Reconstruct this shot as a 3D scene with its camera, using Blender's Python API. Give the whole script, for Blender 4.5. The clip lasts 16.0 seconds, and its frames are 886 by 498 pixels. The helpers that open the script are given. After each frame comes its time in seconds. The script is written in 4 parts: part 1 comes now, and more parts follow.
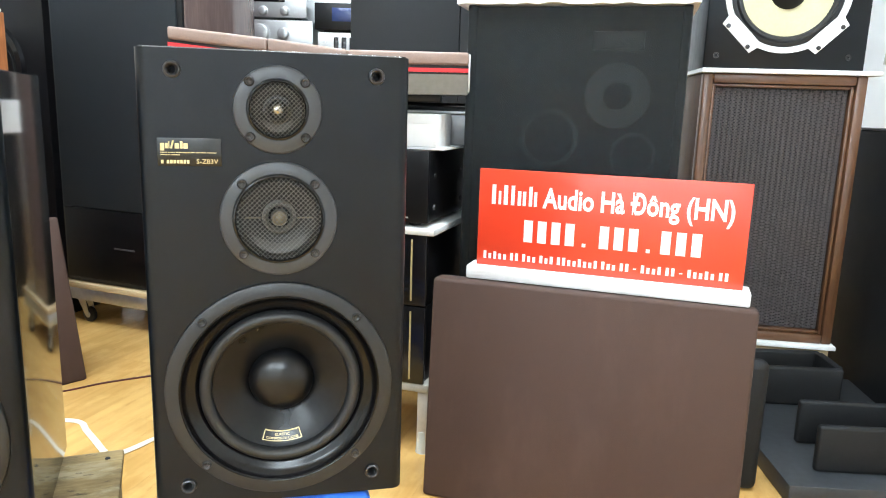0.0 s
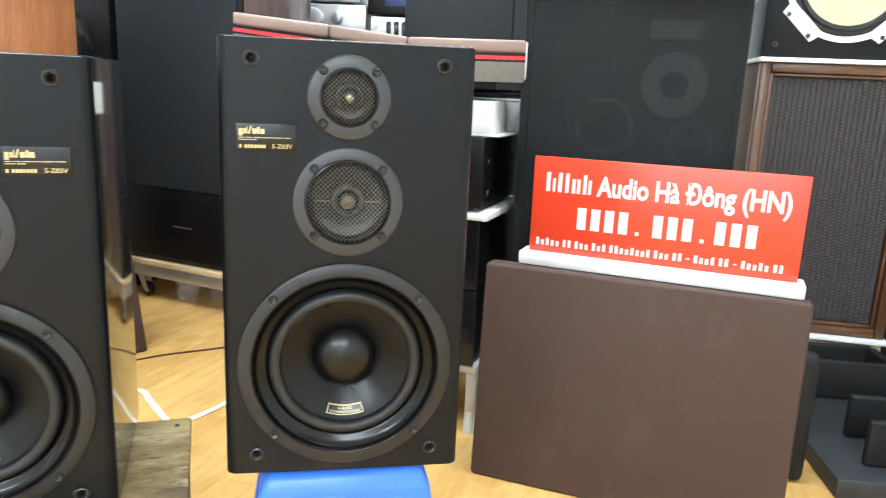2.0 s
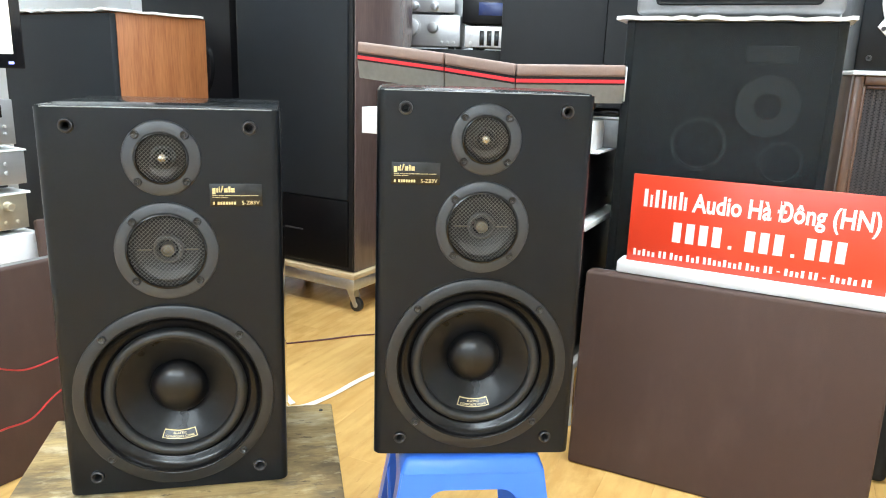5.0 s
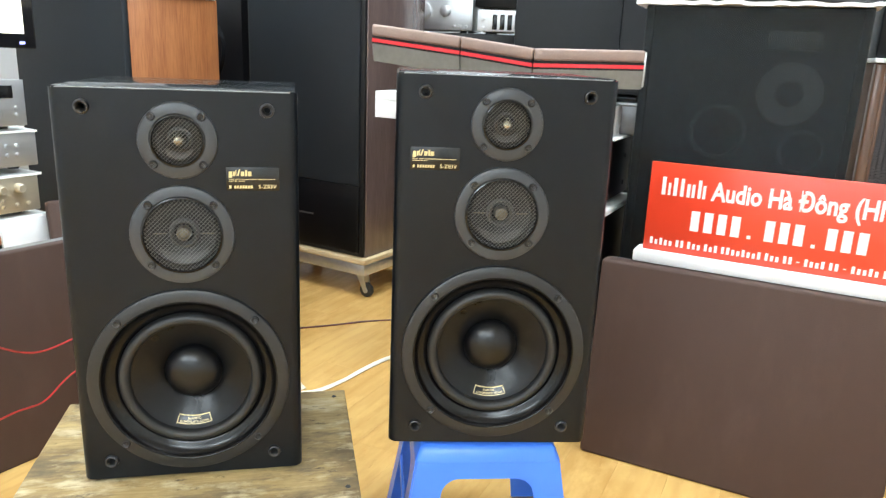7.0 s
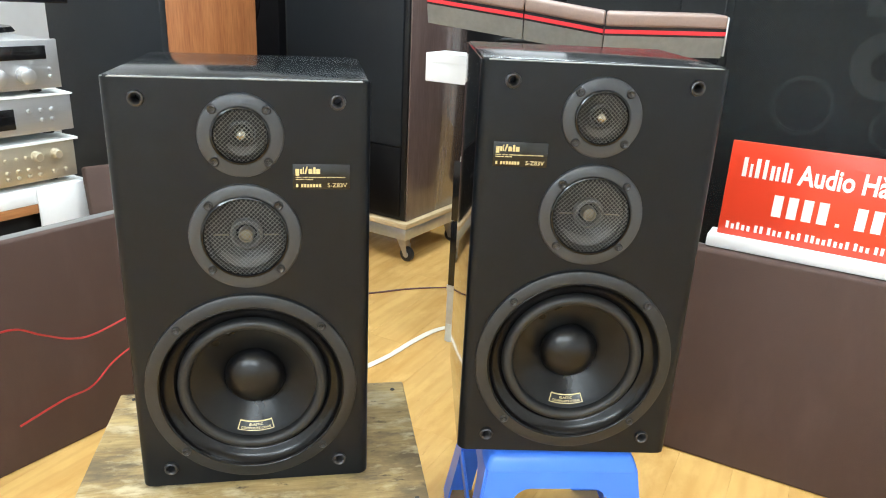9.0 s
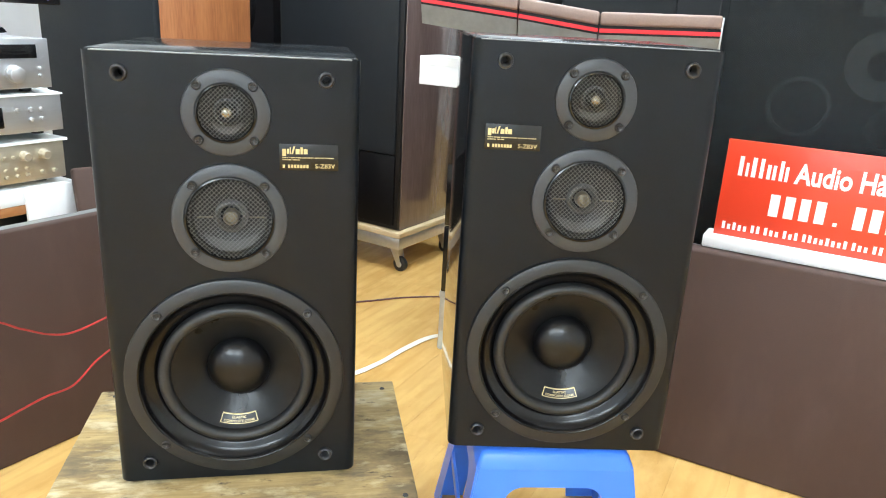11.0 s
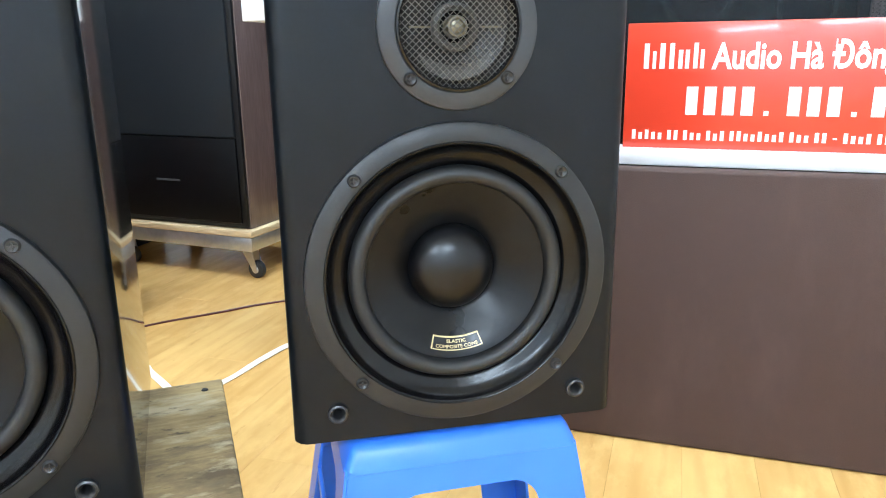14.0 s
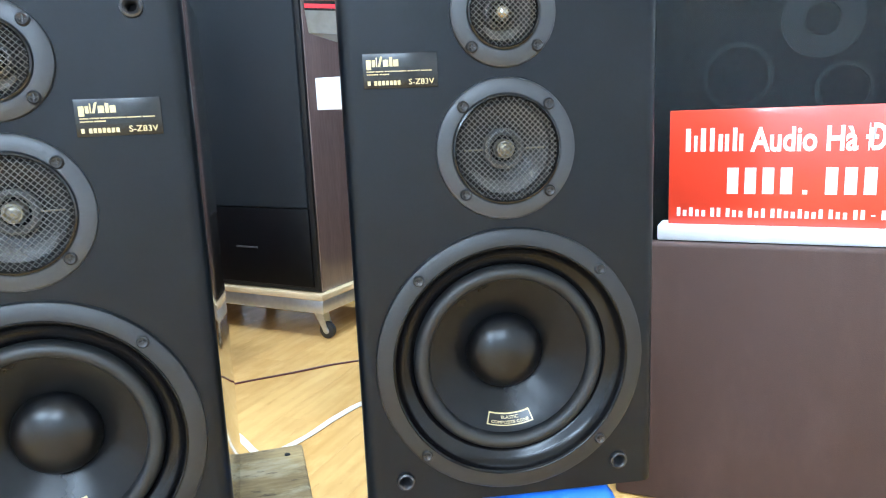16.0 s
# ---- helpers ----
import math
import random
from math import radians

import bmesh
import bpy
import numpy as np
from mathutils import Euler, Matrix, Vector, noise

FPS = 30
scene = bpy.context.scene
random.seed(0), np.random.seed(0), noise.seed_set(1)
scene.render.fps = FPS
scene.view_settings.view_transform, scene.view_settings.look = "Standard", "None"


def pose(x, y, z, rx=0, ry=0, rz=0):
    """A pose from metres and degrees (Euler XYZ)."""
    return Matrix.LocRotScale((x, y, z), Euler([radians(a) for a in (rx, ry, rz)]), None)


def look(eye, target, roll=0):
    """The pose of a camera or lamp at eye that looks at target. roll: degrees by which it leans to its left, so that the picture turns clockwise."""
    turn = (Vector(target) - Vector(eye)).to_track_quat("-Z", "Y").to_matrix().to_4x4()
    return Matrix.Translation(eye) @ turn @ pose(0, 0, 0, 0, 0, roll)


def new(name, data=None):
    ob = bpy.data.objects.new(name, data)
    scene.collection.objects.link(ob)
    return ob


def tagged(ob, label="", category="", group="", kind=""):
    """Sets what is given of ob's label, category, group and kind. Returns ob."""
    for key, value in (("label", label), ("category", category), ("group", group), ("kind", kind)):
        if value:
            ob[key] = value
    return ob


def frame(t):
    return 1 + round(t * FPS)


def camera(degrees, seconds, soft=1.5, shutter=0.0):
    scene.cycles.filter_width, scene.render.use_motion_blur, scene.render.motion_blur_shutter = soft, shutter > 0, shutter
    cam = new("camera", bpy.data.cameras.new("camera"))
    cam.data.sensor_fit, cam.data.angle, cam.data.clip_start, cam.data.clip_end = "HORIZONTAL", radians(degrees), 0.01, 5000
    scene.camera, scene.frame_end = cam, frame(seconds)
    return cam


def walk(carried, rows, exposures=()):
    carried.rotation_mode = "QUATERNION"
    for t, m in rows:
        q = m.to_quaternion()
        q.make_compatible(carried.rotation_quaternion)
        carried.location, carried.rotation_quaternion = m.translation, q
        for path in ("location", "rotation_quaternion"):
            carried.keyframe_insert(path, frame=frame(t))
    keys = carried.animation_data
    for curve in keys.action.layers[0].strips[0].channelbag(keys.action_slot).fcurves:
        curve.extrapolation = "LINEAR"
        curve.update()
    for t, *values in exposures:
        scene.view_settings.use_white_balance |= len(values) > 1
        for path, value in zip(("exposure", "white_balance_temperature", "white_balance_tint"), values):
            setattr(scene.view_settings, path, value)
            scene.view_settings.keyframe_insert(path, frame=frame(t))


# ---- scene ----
cam = camera(62.9, 16.0, soft=1.05, shutter=0.4)
PATH = [
    (0, (0.013, 0.047, 0.905), (-0.014, 2.007, 0.51), 1.8),
    (0.5, (0.013, 0.042, 0.907), (-0.023, 2.001, 0.506), 1.8),
    (1, (0.014, 0.039, 0.907), (-0.032, 1.999, 0.511), 1.6),
    (1.5, (0.004, 0.035, 0.907), (-0.056, 1.99, 0.489), 1.9),
    (2, (-0.018, 0.012, 0.913), (-0.152, 1.958, 0.47), 2.5),
    (2.5, (-0.046, -0.026, 0.923), (-0.293, 1.903, 0.457), 2.5),
    (3, (-0.061, -0.071, 0.945), (-0.346, 1.852, 0.472), 2.6),
    (3.5, (-0.075, -0.123, 0.972), (-0.368, 1.801, 0.508), 2.4),
    (4, (-0.083, -0.154, 0.991), (-0.414, 1.762, 0.52), 1.9),
    (6.5, (-0.098, -0.164, 1.003), (-0.414, 1.749, 0.514), 1.9),
    (7, (-0.115, -0.148, 0.997), (-0.453, 1.753, 0.475), 2.4),
    (7.5, (-0.186, -0.087, 1.014), (-0.522, 1.772, 0.359), 4.3),
    (8, (-0.237, -0.049, 1.063), (-0.588, 1.79, 0.361), 3.7),
    (10.5, (-0.23, -0.044, 1.028), (-0.604, 1.813, 0.386), 2.4),
    (11, (-0.226, -0.035, 0.995), (-0.596, 1.831, 0.377), 3.2),
    (11.5, (-0.204, 0.003, 0.919), (-0.643, 1.89, 0.422), 2.1),
    (12, (-0.172, 0.028, 0.889), (-0.673, 1.915, 0.453), 2.7),
    (12.5, (-0.174, 0.161, 0.797), (-0.619, 2.066, 0.38), 0.3),
    (13, (-0.218, 0.262, 0.737), (-0.493, 2.187, 0.272), -0.3),
    (13.5, (-0.221, 0.304, 0.719), (-0.332, 2.236, 0.214), -1.3),
    (14, (-0.221, 0.309, 0.713), (-0.286, 2.241, 0.2), -0.7),
    (14.5, (-0.212, 0.276, 0.734), (-0.361, 2.21, 0.249), -2.4),
    (15, (-0.218, 0.258, 0.746), (-0.407, 2.198, 0.295), -2.0),
    (15.5, (-0.203, 0.233, 0.77), (-0.406, 2.18, 0.362), -1.7),
    (16, (-0.204, 0.21, 0.789), (-0.442, 2.159, 0.408), -2.4),
]
walk(cam, [(t, look(eye, target, roll)) for t, eye, target, roll in PATH],
     exposures=[(0, 0.12, 6500, 9), (3, 0.1, 6500, 9), (4, 0.0, 6500, 9), (6.5, -0.06, 6550, 9), (7.5, -0.13, 6650, 9), (10.5, -0.07, 6550, 9), (11.5, 0.1, 6350, 9), (12, 0.18, 6250, 9), (12.5, 0.3, 6400, 9), (13, 0.27, 6600, 9), (13.5, 0.15, 6600, 9), (14, 0.12, 5850, 9), (14.5, 0.12, 5500, 8), (15, 0.15, 5450, 8), (15.5, 0.24, 5400, 8), (16, 0.28, 5400, 8)])

# ---- world, lamps, exposure ----
world = bpy.data.worlds.new("world")
scene.world = world
world.use_nodes = True
world.node_tree.nodes["Background"].inputs[0].default_value = (0.8, 0.87, 1.0, 1)
world.node_tree.nodes["Background"].inputs[1].default_value = 0.15
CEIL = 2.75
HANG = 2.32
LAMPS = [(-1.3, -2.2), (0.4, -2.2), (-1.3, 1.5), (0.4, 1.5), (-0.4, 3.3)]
# added hanging lamps, out of view, that shine down and up to the ceiling
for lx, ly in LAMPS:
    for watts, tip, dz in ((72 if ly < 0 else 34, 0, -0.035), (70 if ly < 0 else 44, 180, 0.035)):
        la = bpy.data.lights.new("unseen_lamp", "AREA")
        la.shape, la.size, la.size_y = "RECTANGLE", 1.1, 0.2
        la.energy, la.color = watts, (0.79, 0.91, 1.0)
        lo = new("unseen_lamp", la)
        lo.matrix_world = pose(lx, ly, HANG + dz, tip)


# ---- materials ----
def mat(name, col, rough=0.5, metal=0.0, var=0.12, scale=30, bump=0.05, coat=0.0, stretch=(1, 1, 1), spec=0.5, rvar=0.05, per=0.0, col2=None):
    m = bpy.data.materials.new(name)
    m.use_nodes = True
    nt = m.node_tree
    b = nt.nodes["Principled BSDF"]
    tc = nt.nodes.new("ShaderNodeTexCoord")
    mp = nt.nodes.new("ShaderNodeMapping")
    mp.inputs["Scale"].default_value = stretch
    nt.links.new(tc.outputs["Object"], mp.inputs[0])
    fine = nt.nodes.new("ShaderNodeTexNoise")
    fine.inputs["Scale"].default_value, fine.inputs["Detail"].default_value = scale, 6
    wide = nt.nodes.new("ShaderNodeTexNoise")
    wide.inputs["Scale"].default_value, wide.inputs["Detail"].default_value = scale * 0.13, 3
    nt.links.new(mp.outputs[0], fine.inputs[0])
    nt.links.new(mp.outputs[0], wide.inputs[0])
    add = nt.nodes.new("ShaderNodeMath")
    add.operation = "ADD"
    nt.links.new(fine.outputs[0], add.inputs[0])
    nt.links.new(wide.outputs[0], add.inputs[1])
    ramp = nt.nodes.new("ShaderNodeMapRange")
    ramp.inputs[1].default_value, ramp.inputs[2].default_value = 0.65, 1.35
    nt.links.new(add.outputs[0], ramp.inputs[0])
    mix = nt.nodes.new("ShaderNodeMix")
    mix.data_type = "RGBA"
    c2 = col2 or tuple(min(1, c * (1 + var)) for c in col)
    c1 = col if col2 else tuple(c * (1 - var) for c in col)
    mix.inputs["A"].default_value, mix.inputs["B"].default_value = (*c1, 1), (*c2, 1)
    nt.links.new(ramp.outputs[0], mix.inputs["Factor"])
    out = mix.outputs["Result"]
    if per:
        oi = nt.nodes.new("ShaderNodeObjectInfo")
        pr = nt.nodes.new("ShaderNodeMapRange")
        pr.inputs[3].default_value, pr.inputs[4].default_value = 1 - per, 1 + per
        nt.links.new(oi.outputs["Random"], pr.inputs[0])
        hs = nt.nodes.new("ShaderNodeHueSaturation")
        nt.links.new(pr.outputs[0], hs.inputs["Value"])
        nt.links.new(out, hs.inputs["Color"])
        out = hs.outputs[0]
    nt.links.new(out, b.inputs["Base Color"])
    rr = nt.nodes.new("ShaderNodeMapRange")
    rr.inputs[3].default_value, rr.inputs[4].default_value = max(0.02, rough - rvar), min(1, rough + rvar)
    nt.links.new(wide.outputs[0], rr.inputs[0])
    nt.links.new(rr.outputs[0], b.inputs["Roughness"])
    b.inputs["Metallic"].default_value = metal
    b.inputs["Specular IOR Level"].default_value = spec
    b.inputs["Coat Weight"].default_value, b.inputs["Coat Roughness"].default_value = coat, 0.08
    if bump:
        bp = nt.nodes.new("ShaderNodeBump")
        bp.inputs["Strength"].default_value, bp.inputs["Distance"].default_value = bump, 0.002
        nt.links.new(fine.outputs[0], bp.inputs["Height"])
        nt.links.new(bp.outputs[0], b.inputs["Normal"])
    return m


def wood(name, dark, light, rough, scale=7.0, along=(1, 12, 12), coat=0.0, per=0.0, ring=0.5):
    """Grain that runs along the local axis whose entry in along is smallest."""
    m = mat(name, dark, rough, 0, scale=scale * 3, bump=0.06, coat=coat, stretch=along, per=per, col2=light)
    nt = m.node_tree
    mp = next(n for n in nt.nodes if n.type == "MAPPING")
    oi = nt.nodes.new("ShaderNodeObjectInfo")
    cb = nt.nodes.new("ShaderNodeCombineXYZ")
    mu = nt.nodes.new("ShaderNodeMath")
    mu.operation, mu.inputs[1].default_value = "MULTIPLY", 37.0
    nt.links.new(oi.outputs["Random"], mu.inputs[0])
    for i in range(3):
        nt.links.new(mu.outputs[0], cb.inputs[i])
    nt.links.new(cb.outputs[0], mp.inputs["Location"])
    return m


BAFFLE = mat("baffle_black", (0.0032, 0.0051, 0.0076), 0.34, var=0.22, rvar=0.08, scale=220, bump=0.03, spec=0.27)
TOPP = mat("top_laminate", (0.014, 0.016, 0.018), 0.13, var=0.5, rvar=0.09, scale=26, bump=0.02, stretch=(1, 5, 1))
VINYL = mat("side_vinyl", (0.012, 0.012, 0.013), 0.07, var=0.2, scale=8, bump=0.01, coat=0.6)
FLANGE = mat("flange_grey", (0.034, 0.038, 0.043), 0.38, var=0.06, scale=300, bump=0.03)
RIMG = mat("woofer_flange", (0.012, 0.013, 0.0142), 0.42, var=0.08, scale=300, bump=0.04)
RUBBER = mat("surround_rubber", (0.012, 0.013, 0.014), 0.48, var=0.1, scale=200, bump=0.02)
TRIM = mat("trim_black", (0.003, 0.003, 0.0036), 0.22, spec=0.34, rvar=0.03, var=0.1, scale=60, bump=0.0)
GLOSS = mat("trim_gloss_black", (0.008, 0.008, 0.009), 0.15, var=0.1, scale=40, bump=0.0)
CONE = mat("cone_black", (0.0045, 0.005, 0.006), 0.29, var=0.2, scale=120, bump=0.04, coat=0.0, spec=0.26)
CAP = mat("cap_gloss", (0.003, 0.0032, 0.0042), 0.29, rvar=0.03, var=0.1, scale=30, bump=0.0, coat=0.0, spec=0.42)
WIRE = mat("mesh_metal", (0.21, 0.21, 0.205), 0.34, 0.7, scale=200, bump=0.0)
DARK = mat("driver_dark", (0.006, 0.006, 0.006), 0.5, scale=100)
DIAPH = mat("diaphragm_grey", (0.006, 0.006, 0.0065), 0.45, 0.0, scale=60)
BRASS = mat("dull_brass", (0.55, 0.51, 0.40), 0.25, 0.9, scale=30, bump=0.0)
DULL = mat("tarnished_brass", (0.20, 0.18, 0.13), 0.3, 0.7, scale=30, bump=0.0)
STEEL = mat("zinc_steel", (0.55, 0.56, 0.58), 0.35, 0.9, scale=50)
SCREW = mat("screw_black", (0.05, 0.05, 0.052), 0.3, 0.6, scale=100, bump=0.0)
PLATE = mat("plate_black", (0.008, 0.008, 0.008), 0.25, scale=60, bump=0.0)
GOLD = mat("gold_print", (0.62, 0.50, 0.25), 0.4, 0.3, scale=60, bump=0.0)
FABRIC = mat("brown_cloth", (0.059, 0.030, 0.0215), 0.75, var=0.1, scale=420, bump=0.25)
BROWNEDGE = mat("brown_leatherette", (0.26, 0.178, 0.145), 0.5, var=0.1, scale=300, bump=0.15)
RED = mat("sign_red", (0.74, 0.055, 0.022), 0.3, var=0.03, scale=20, bump=0.0, coat=0.3)
WORN = mat("worn_edge", (0.16, 0.16, 0.155), 0.5, var=0.5, scale=120)
WHITE = mat("white_plastic", (0.8, 0.8, 0.8), 0.4, var=0.03, scale=20, bump=0.02)
PRINT = mat("white_print", (0.85, 0.85, 0.85), 0.45, var=0.02, scale=20, bump=0.0)
PAPER = mat("white_card", (0.82, 0.83, 0.84), 0.7, var=0.04, scale=30, bump=0.05)
FOAM = mat("foam_sheet", (0.85, 0.86, 0.85), 0.6, var=0.06, scale=60, bump=0.3)
BLUE = mat("blue_plastic", (0.055, 0.21, 0.85), 0.33, var=0.07, scale=25, bump=0.03)
WALL = mat("wall_paint", (0.78, 0.79, 0.80), 0.7, var=0.03, scale=12, bump=0.05)
CLOTH = mat("black_grille_cloth", (0.010, 0.0125, 0.0155), 0.6, spec=0.25, var=0.15, scale=500, bump=0.15)
BLACK = mat("black_lacquer", (0.006, 0.006, 0.007), 0.35, spec=0.3, var=0.15, scale=60, bump=0.02)
MATT = mat("black_foam_paint", (0.008, 0.0085, 0.0095), 0.6, spec=0.3, var=0.2, scale=150, bump=0.12)
SILVER = mat("brushed_silver", (0.55, 0.56, 0.57), 0.35, 0.75, var=0.05, scale=60, stretch=(1, 20, 20), bump=0.02)
CHAMP = mat("champagne_metal", (0.58, 0.52, 0.40), 0.38, 0.7, var=0.05, scale=60, stretch=(1, 20, 20), bump=0.02)
GREYM = mat("grey_metal", (0.2, 0.2, 0.205), 0.4, 0.4, scale=60)
RING = mat("dull_grey_ring", (0.085, 0.085, 0.083), 0.45, 0.3, scale=90)
GREYP = mat("grey_plastic", (0.17, 0.17, 0.17), 0.5, scale=80)
REDLINE = mat("red_strip", (0.7, 0.02, 0.03), 0.4, var=0.05, scale=30, bump=0.0)
CREAM = mat("cream_cone", (0.55, 0.52, 0.33), 0.6, var=0.08, scale=90, bump=0.1)
BEIGE = mat("beige_steel", (0.55, 0.52, 0.46), 0.45, 0.2, scale=60)
GLASSY = mat("clear_foot", (0.65, 0.7, 0.68), 0.15, 0.0, scale=20, bump=0.0)
WIRERED = mat("red_wire", (0.46, 0.022, 0.024), 0.4, scale=40, bump=0.0)
WIREBLK = mat("black_wire", (0.02, 0.008, 0.008), 0.4, scale=40, bump=0.0)
RIBBON = mat("ribbon_plastic", (0.78, 0.72, 0.6), 0.3, var=0.05, scale=30, bump=0.02)
ORANGE = wood("teak_veneer", (0.20, 0.065, 0.02), (0.36, 0.14, 0.05), 0.4, 5, (12, 12, 1))
WALNUT = wood("dark_walnut", (0.088, 0.058, 0.052), (0.135, 0.092, 0.084), 0.24, 5, (12, 12, 1), coat=1.0)
FRAMEW = wood("frame_walnut", (0.07, 0.028, 0.012), (0.16, 0.07, 0.03), 0.35, 5, (12, 12, 1), coat=0.2)
FRAMEH = wood("frame_walnut_rail", (0.07, 0.028, 0.012), (0.16, 0.07, 0.03), 0.35, 5, (1, 12, 12), coat=0.2)
CRATE = wood("crate_plywood", (0.30, 0.20, 0.078), (0.56, 0.41, 0.185), 0.7, 7.0, (1, 9, 9))


def stain(m, dark, scale, lo, hi, stretch):
    """Blotches of a darker stain over a material."""
    nt = m.node_tree
    b = nt.nodes["Principled BSDF"]
    src = b.inputs["Base Color"].links[0].from_socket
    tc = nt.nodes.new("ShaderNodeTexCoord")
    mp = nt.nodes.new("ShaderNodeMapping")
    mp.inputs["Scale"].default_value = stretch
    nz = nt.nodes.new("ShaderNodeTexNoise")
    nz.inputs["Scale"].default_value, nz.inputs["Detail"].default_value, nz.inputs["Roughness"].default_value = scale, 8, 0.65
    mr = nt.nodes.new("ShaderNodeMapRange")
    mr.inputs[1].default_value, mr.inputs[2].default_value = lo, hi
    mx = nt.nodes.new("ShaderNodeMix")
    mx.data_type = "RGBA"
    mx.inputs["B"].default_value = (*dark, 1)
    nt.links.new(tc.outputs["Object"], mp.inputs[0])
    nt.links.new(mp.outputs[0], nz.inputs[0])
    nt.links.new(nz.outputs[0], mr.inputs[0])
    nt.links.new(mr.outputs[0], mx.inputs["Factor"])
    nt.links.new(src, mx.inputs["A"])
    nt.links.new(mx.outputs["Result"], b.inputs["Base Color"])


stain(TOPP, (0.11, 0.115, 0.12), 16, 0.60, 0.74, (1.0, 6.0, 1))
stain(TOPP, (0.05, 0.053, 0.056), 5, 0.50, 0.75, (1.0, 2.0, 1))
stain(CRATE, (0.125, 0.086, 0.043), 3.2, 0.44, 0.62, (1, 1.6, 1))
stain(CRATE, (0.15, 0.112, 0.065), 9, 0.51, 0.66, (0.8, 2.2, 1))
stain(CRATE, (0.62, 0.52, 0.32), 13, 0.52, 0.66, (0.7, 1.5, 1))
stain(FABRIC, (0.082, 0.046, 0.037), 4, 0.5, 0.85, (2.2, 2.2, 0.8))
stain(FABRIC, (0.045, 0.024, 0.018), 700, 0.5, 0.64, (1, 1, 1))
stain(CRATE, (0.05, 0.034, 0.02), 30, 0.60, 0.70, (0.7, 1.6, 1))
PLY = wood("ply_edge", (0.45, 0.32, 0.17), (0.62, 0.48, 0.28), 0.6, 5, (1, 1, 20))
FLOORW = wood("floor_laminate", (0.49, 0.265, 0.075), (0.67, 0.42, 0.145), 0.22, 1.3, (1, 4, 4), per=0.05)


def cathedral(m, dark, amount):
    """Bent growth rings along the plank, as in flat-sawn boards."""
    nt = m.node_tree
    b = nt.nodes["Principled BSDF"]
    src = b.inputs["Base Color"].links[0].from_socket
    mp0 = next(n for n in nt.nodes if n.type == "MAPPING")
    tc = next(n for n in nt.nodes if n.type == "TEX_COORD")
    mp = nt.nodes.new("ShaderNodeMapping")
    mp.inputs["Scale"].default_value = (0.9, 7.0, 1.0)
    nt.links.new(tc.outputs["Object"], mp.inputs[0])
    nt.links.new(mp0.inputs["Location"].links[0].from_socket, mp.inputs["Location"])
    wv = nt.nodes.new("ShaderNodeTexWave")
    wv.wave_type = "RINGS"
    wv.inputs["Scale"].default_value, wv.inputs["Distortion"].default_value, wv.inputs["Detail"].default_value, wv.inputs["Detail Scale"].default_value = 1.6, 9.0, 3.0, 0.55
    nt.links.new(mp.outputs[0], wv.inputs[0])
    mr = nt.nodes.new("ShaderNodeMapRange")
    mr.inputs[1].default_value, mr.inputs[2].default_value, mr.inputs[4].default_value = 0.55, 1.0, amount
    nt.links.new(wv.outputs["Fac"], mr.inputs[0])
    mx = nt.nodes.new("ShaderNodeMix")
    mx.data_type = "RGBA"
    mx.inputs["B"].default_value = (*dark, 1)
    nt.links.new(mr.outputs[0], mx.inputs["Factor"])
    nt.links.new(src, mx.inputs["A"])
    nt.links.new(mx.outputs["Result"], b.inputs["Base Color"])


cathedral(FLOORW, (0.40, 0.19, 0.05), 0.17)
stain(FLOORW, (0.72, 0.45, 0.16), 5, 0.48, 0.72, (1.0, 2.2, 1))
stain(FLOORW, (0.36, 0.17, 0.05), 14, 0.64, 0.80, (0.8, 2.6, 1))
BASEF = mat("floor_base", (0.42, 0.24, 0.08), 0.5, scale=20)


# ---- mesh helpers ----
def mesh_of(name, bm, material, smooth=None):
    me = bpy.data.meshes.new(name)
    bmesh.ops.recalc_face_normals(bm, faces=bm.faces)
    if smooth is not None:
        for f in bm.faces:
            f.smooth = True
        for e in bm.edges:
            if len(e.link_faces) == 2 and e.calc_face_angle(0) > radians(smooth):
                e.smooth = False
    bm.to_mesh(me)
    bm.free()
    me.materials.append(material)
    return me


def part(name, bm, material, parent, label="", smooth=40):
    ob = new(name, mesh_of(name, bm, material, smooth))
    ob.parent = parent
    return tagged(ob, label)


def thing(name, m, label, category, group="", kind=""):
    ob = new(name)
    ob.empty_display_size = 0.05
    ob.matrix_world = m
    return tagged(ob, label, category, group, kind)


def box(x0, x1, y0, y1, z0, z1, bevel=0.0, seg=2, bm=None):
    bm = bm or bmesh.new()
    r = bmesh.ops.create_cube(bm, size=1)
    bmesh.ops.scale(bm, vec=(x1 - x0, y1 - y0, z1 - z0), verts=r["verts"])
    bmesh.ops.translate(bm, vec=((x0 + x1) / 2, (y0 + y1) / 2, (z0 + z1) / 2), verts=r["verts"])
    if bevel:
        es = list({e for v in r["verts"] for e in v.link_edges})
        bmesh.ops.bevel(bm, geom=es, offset=bevel, segments=seg, profile=0.5, affect="EDGES")
    return bm


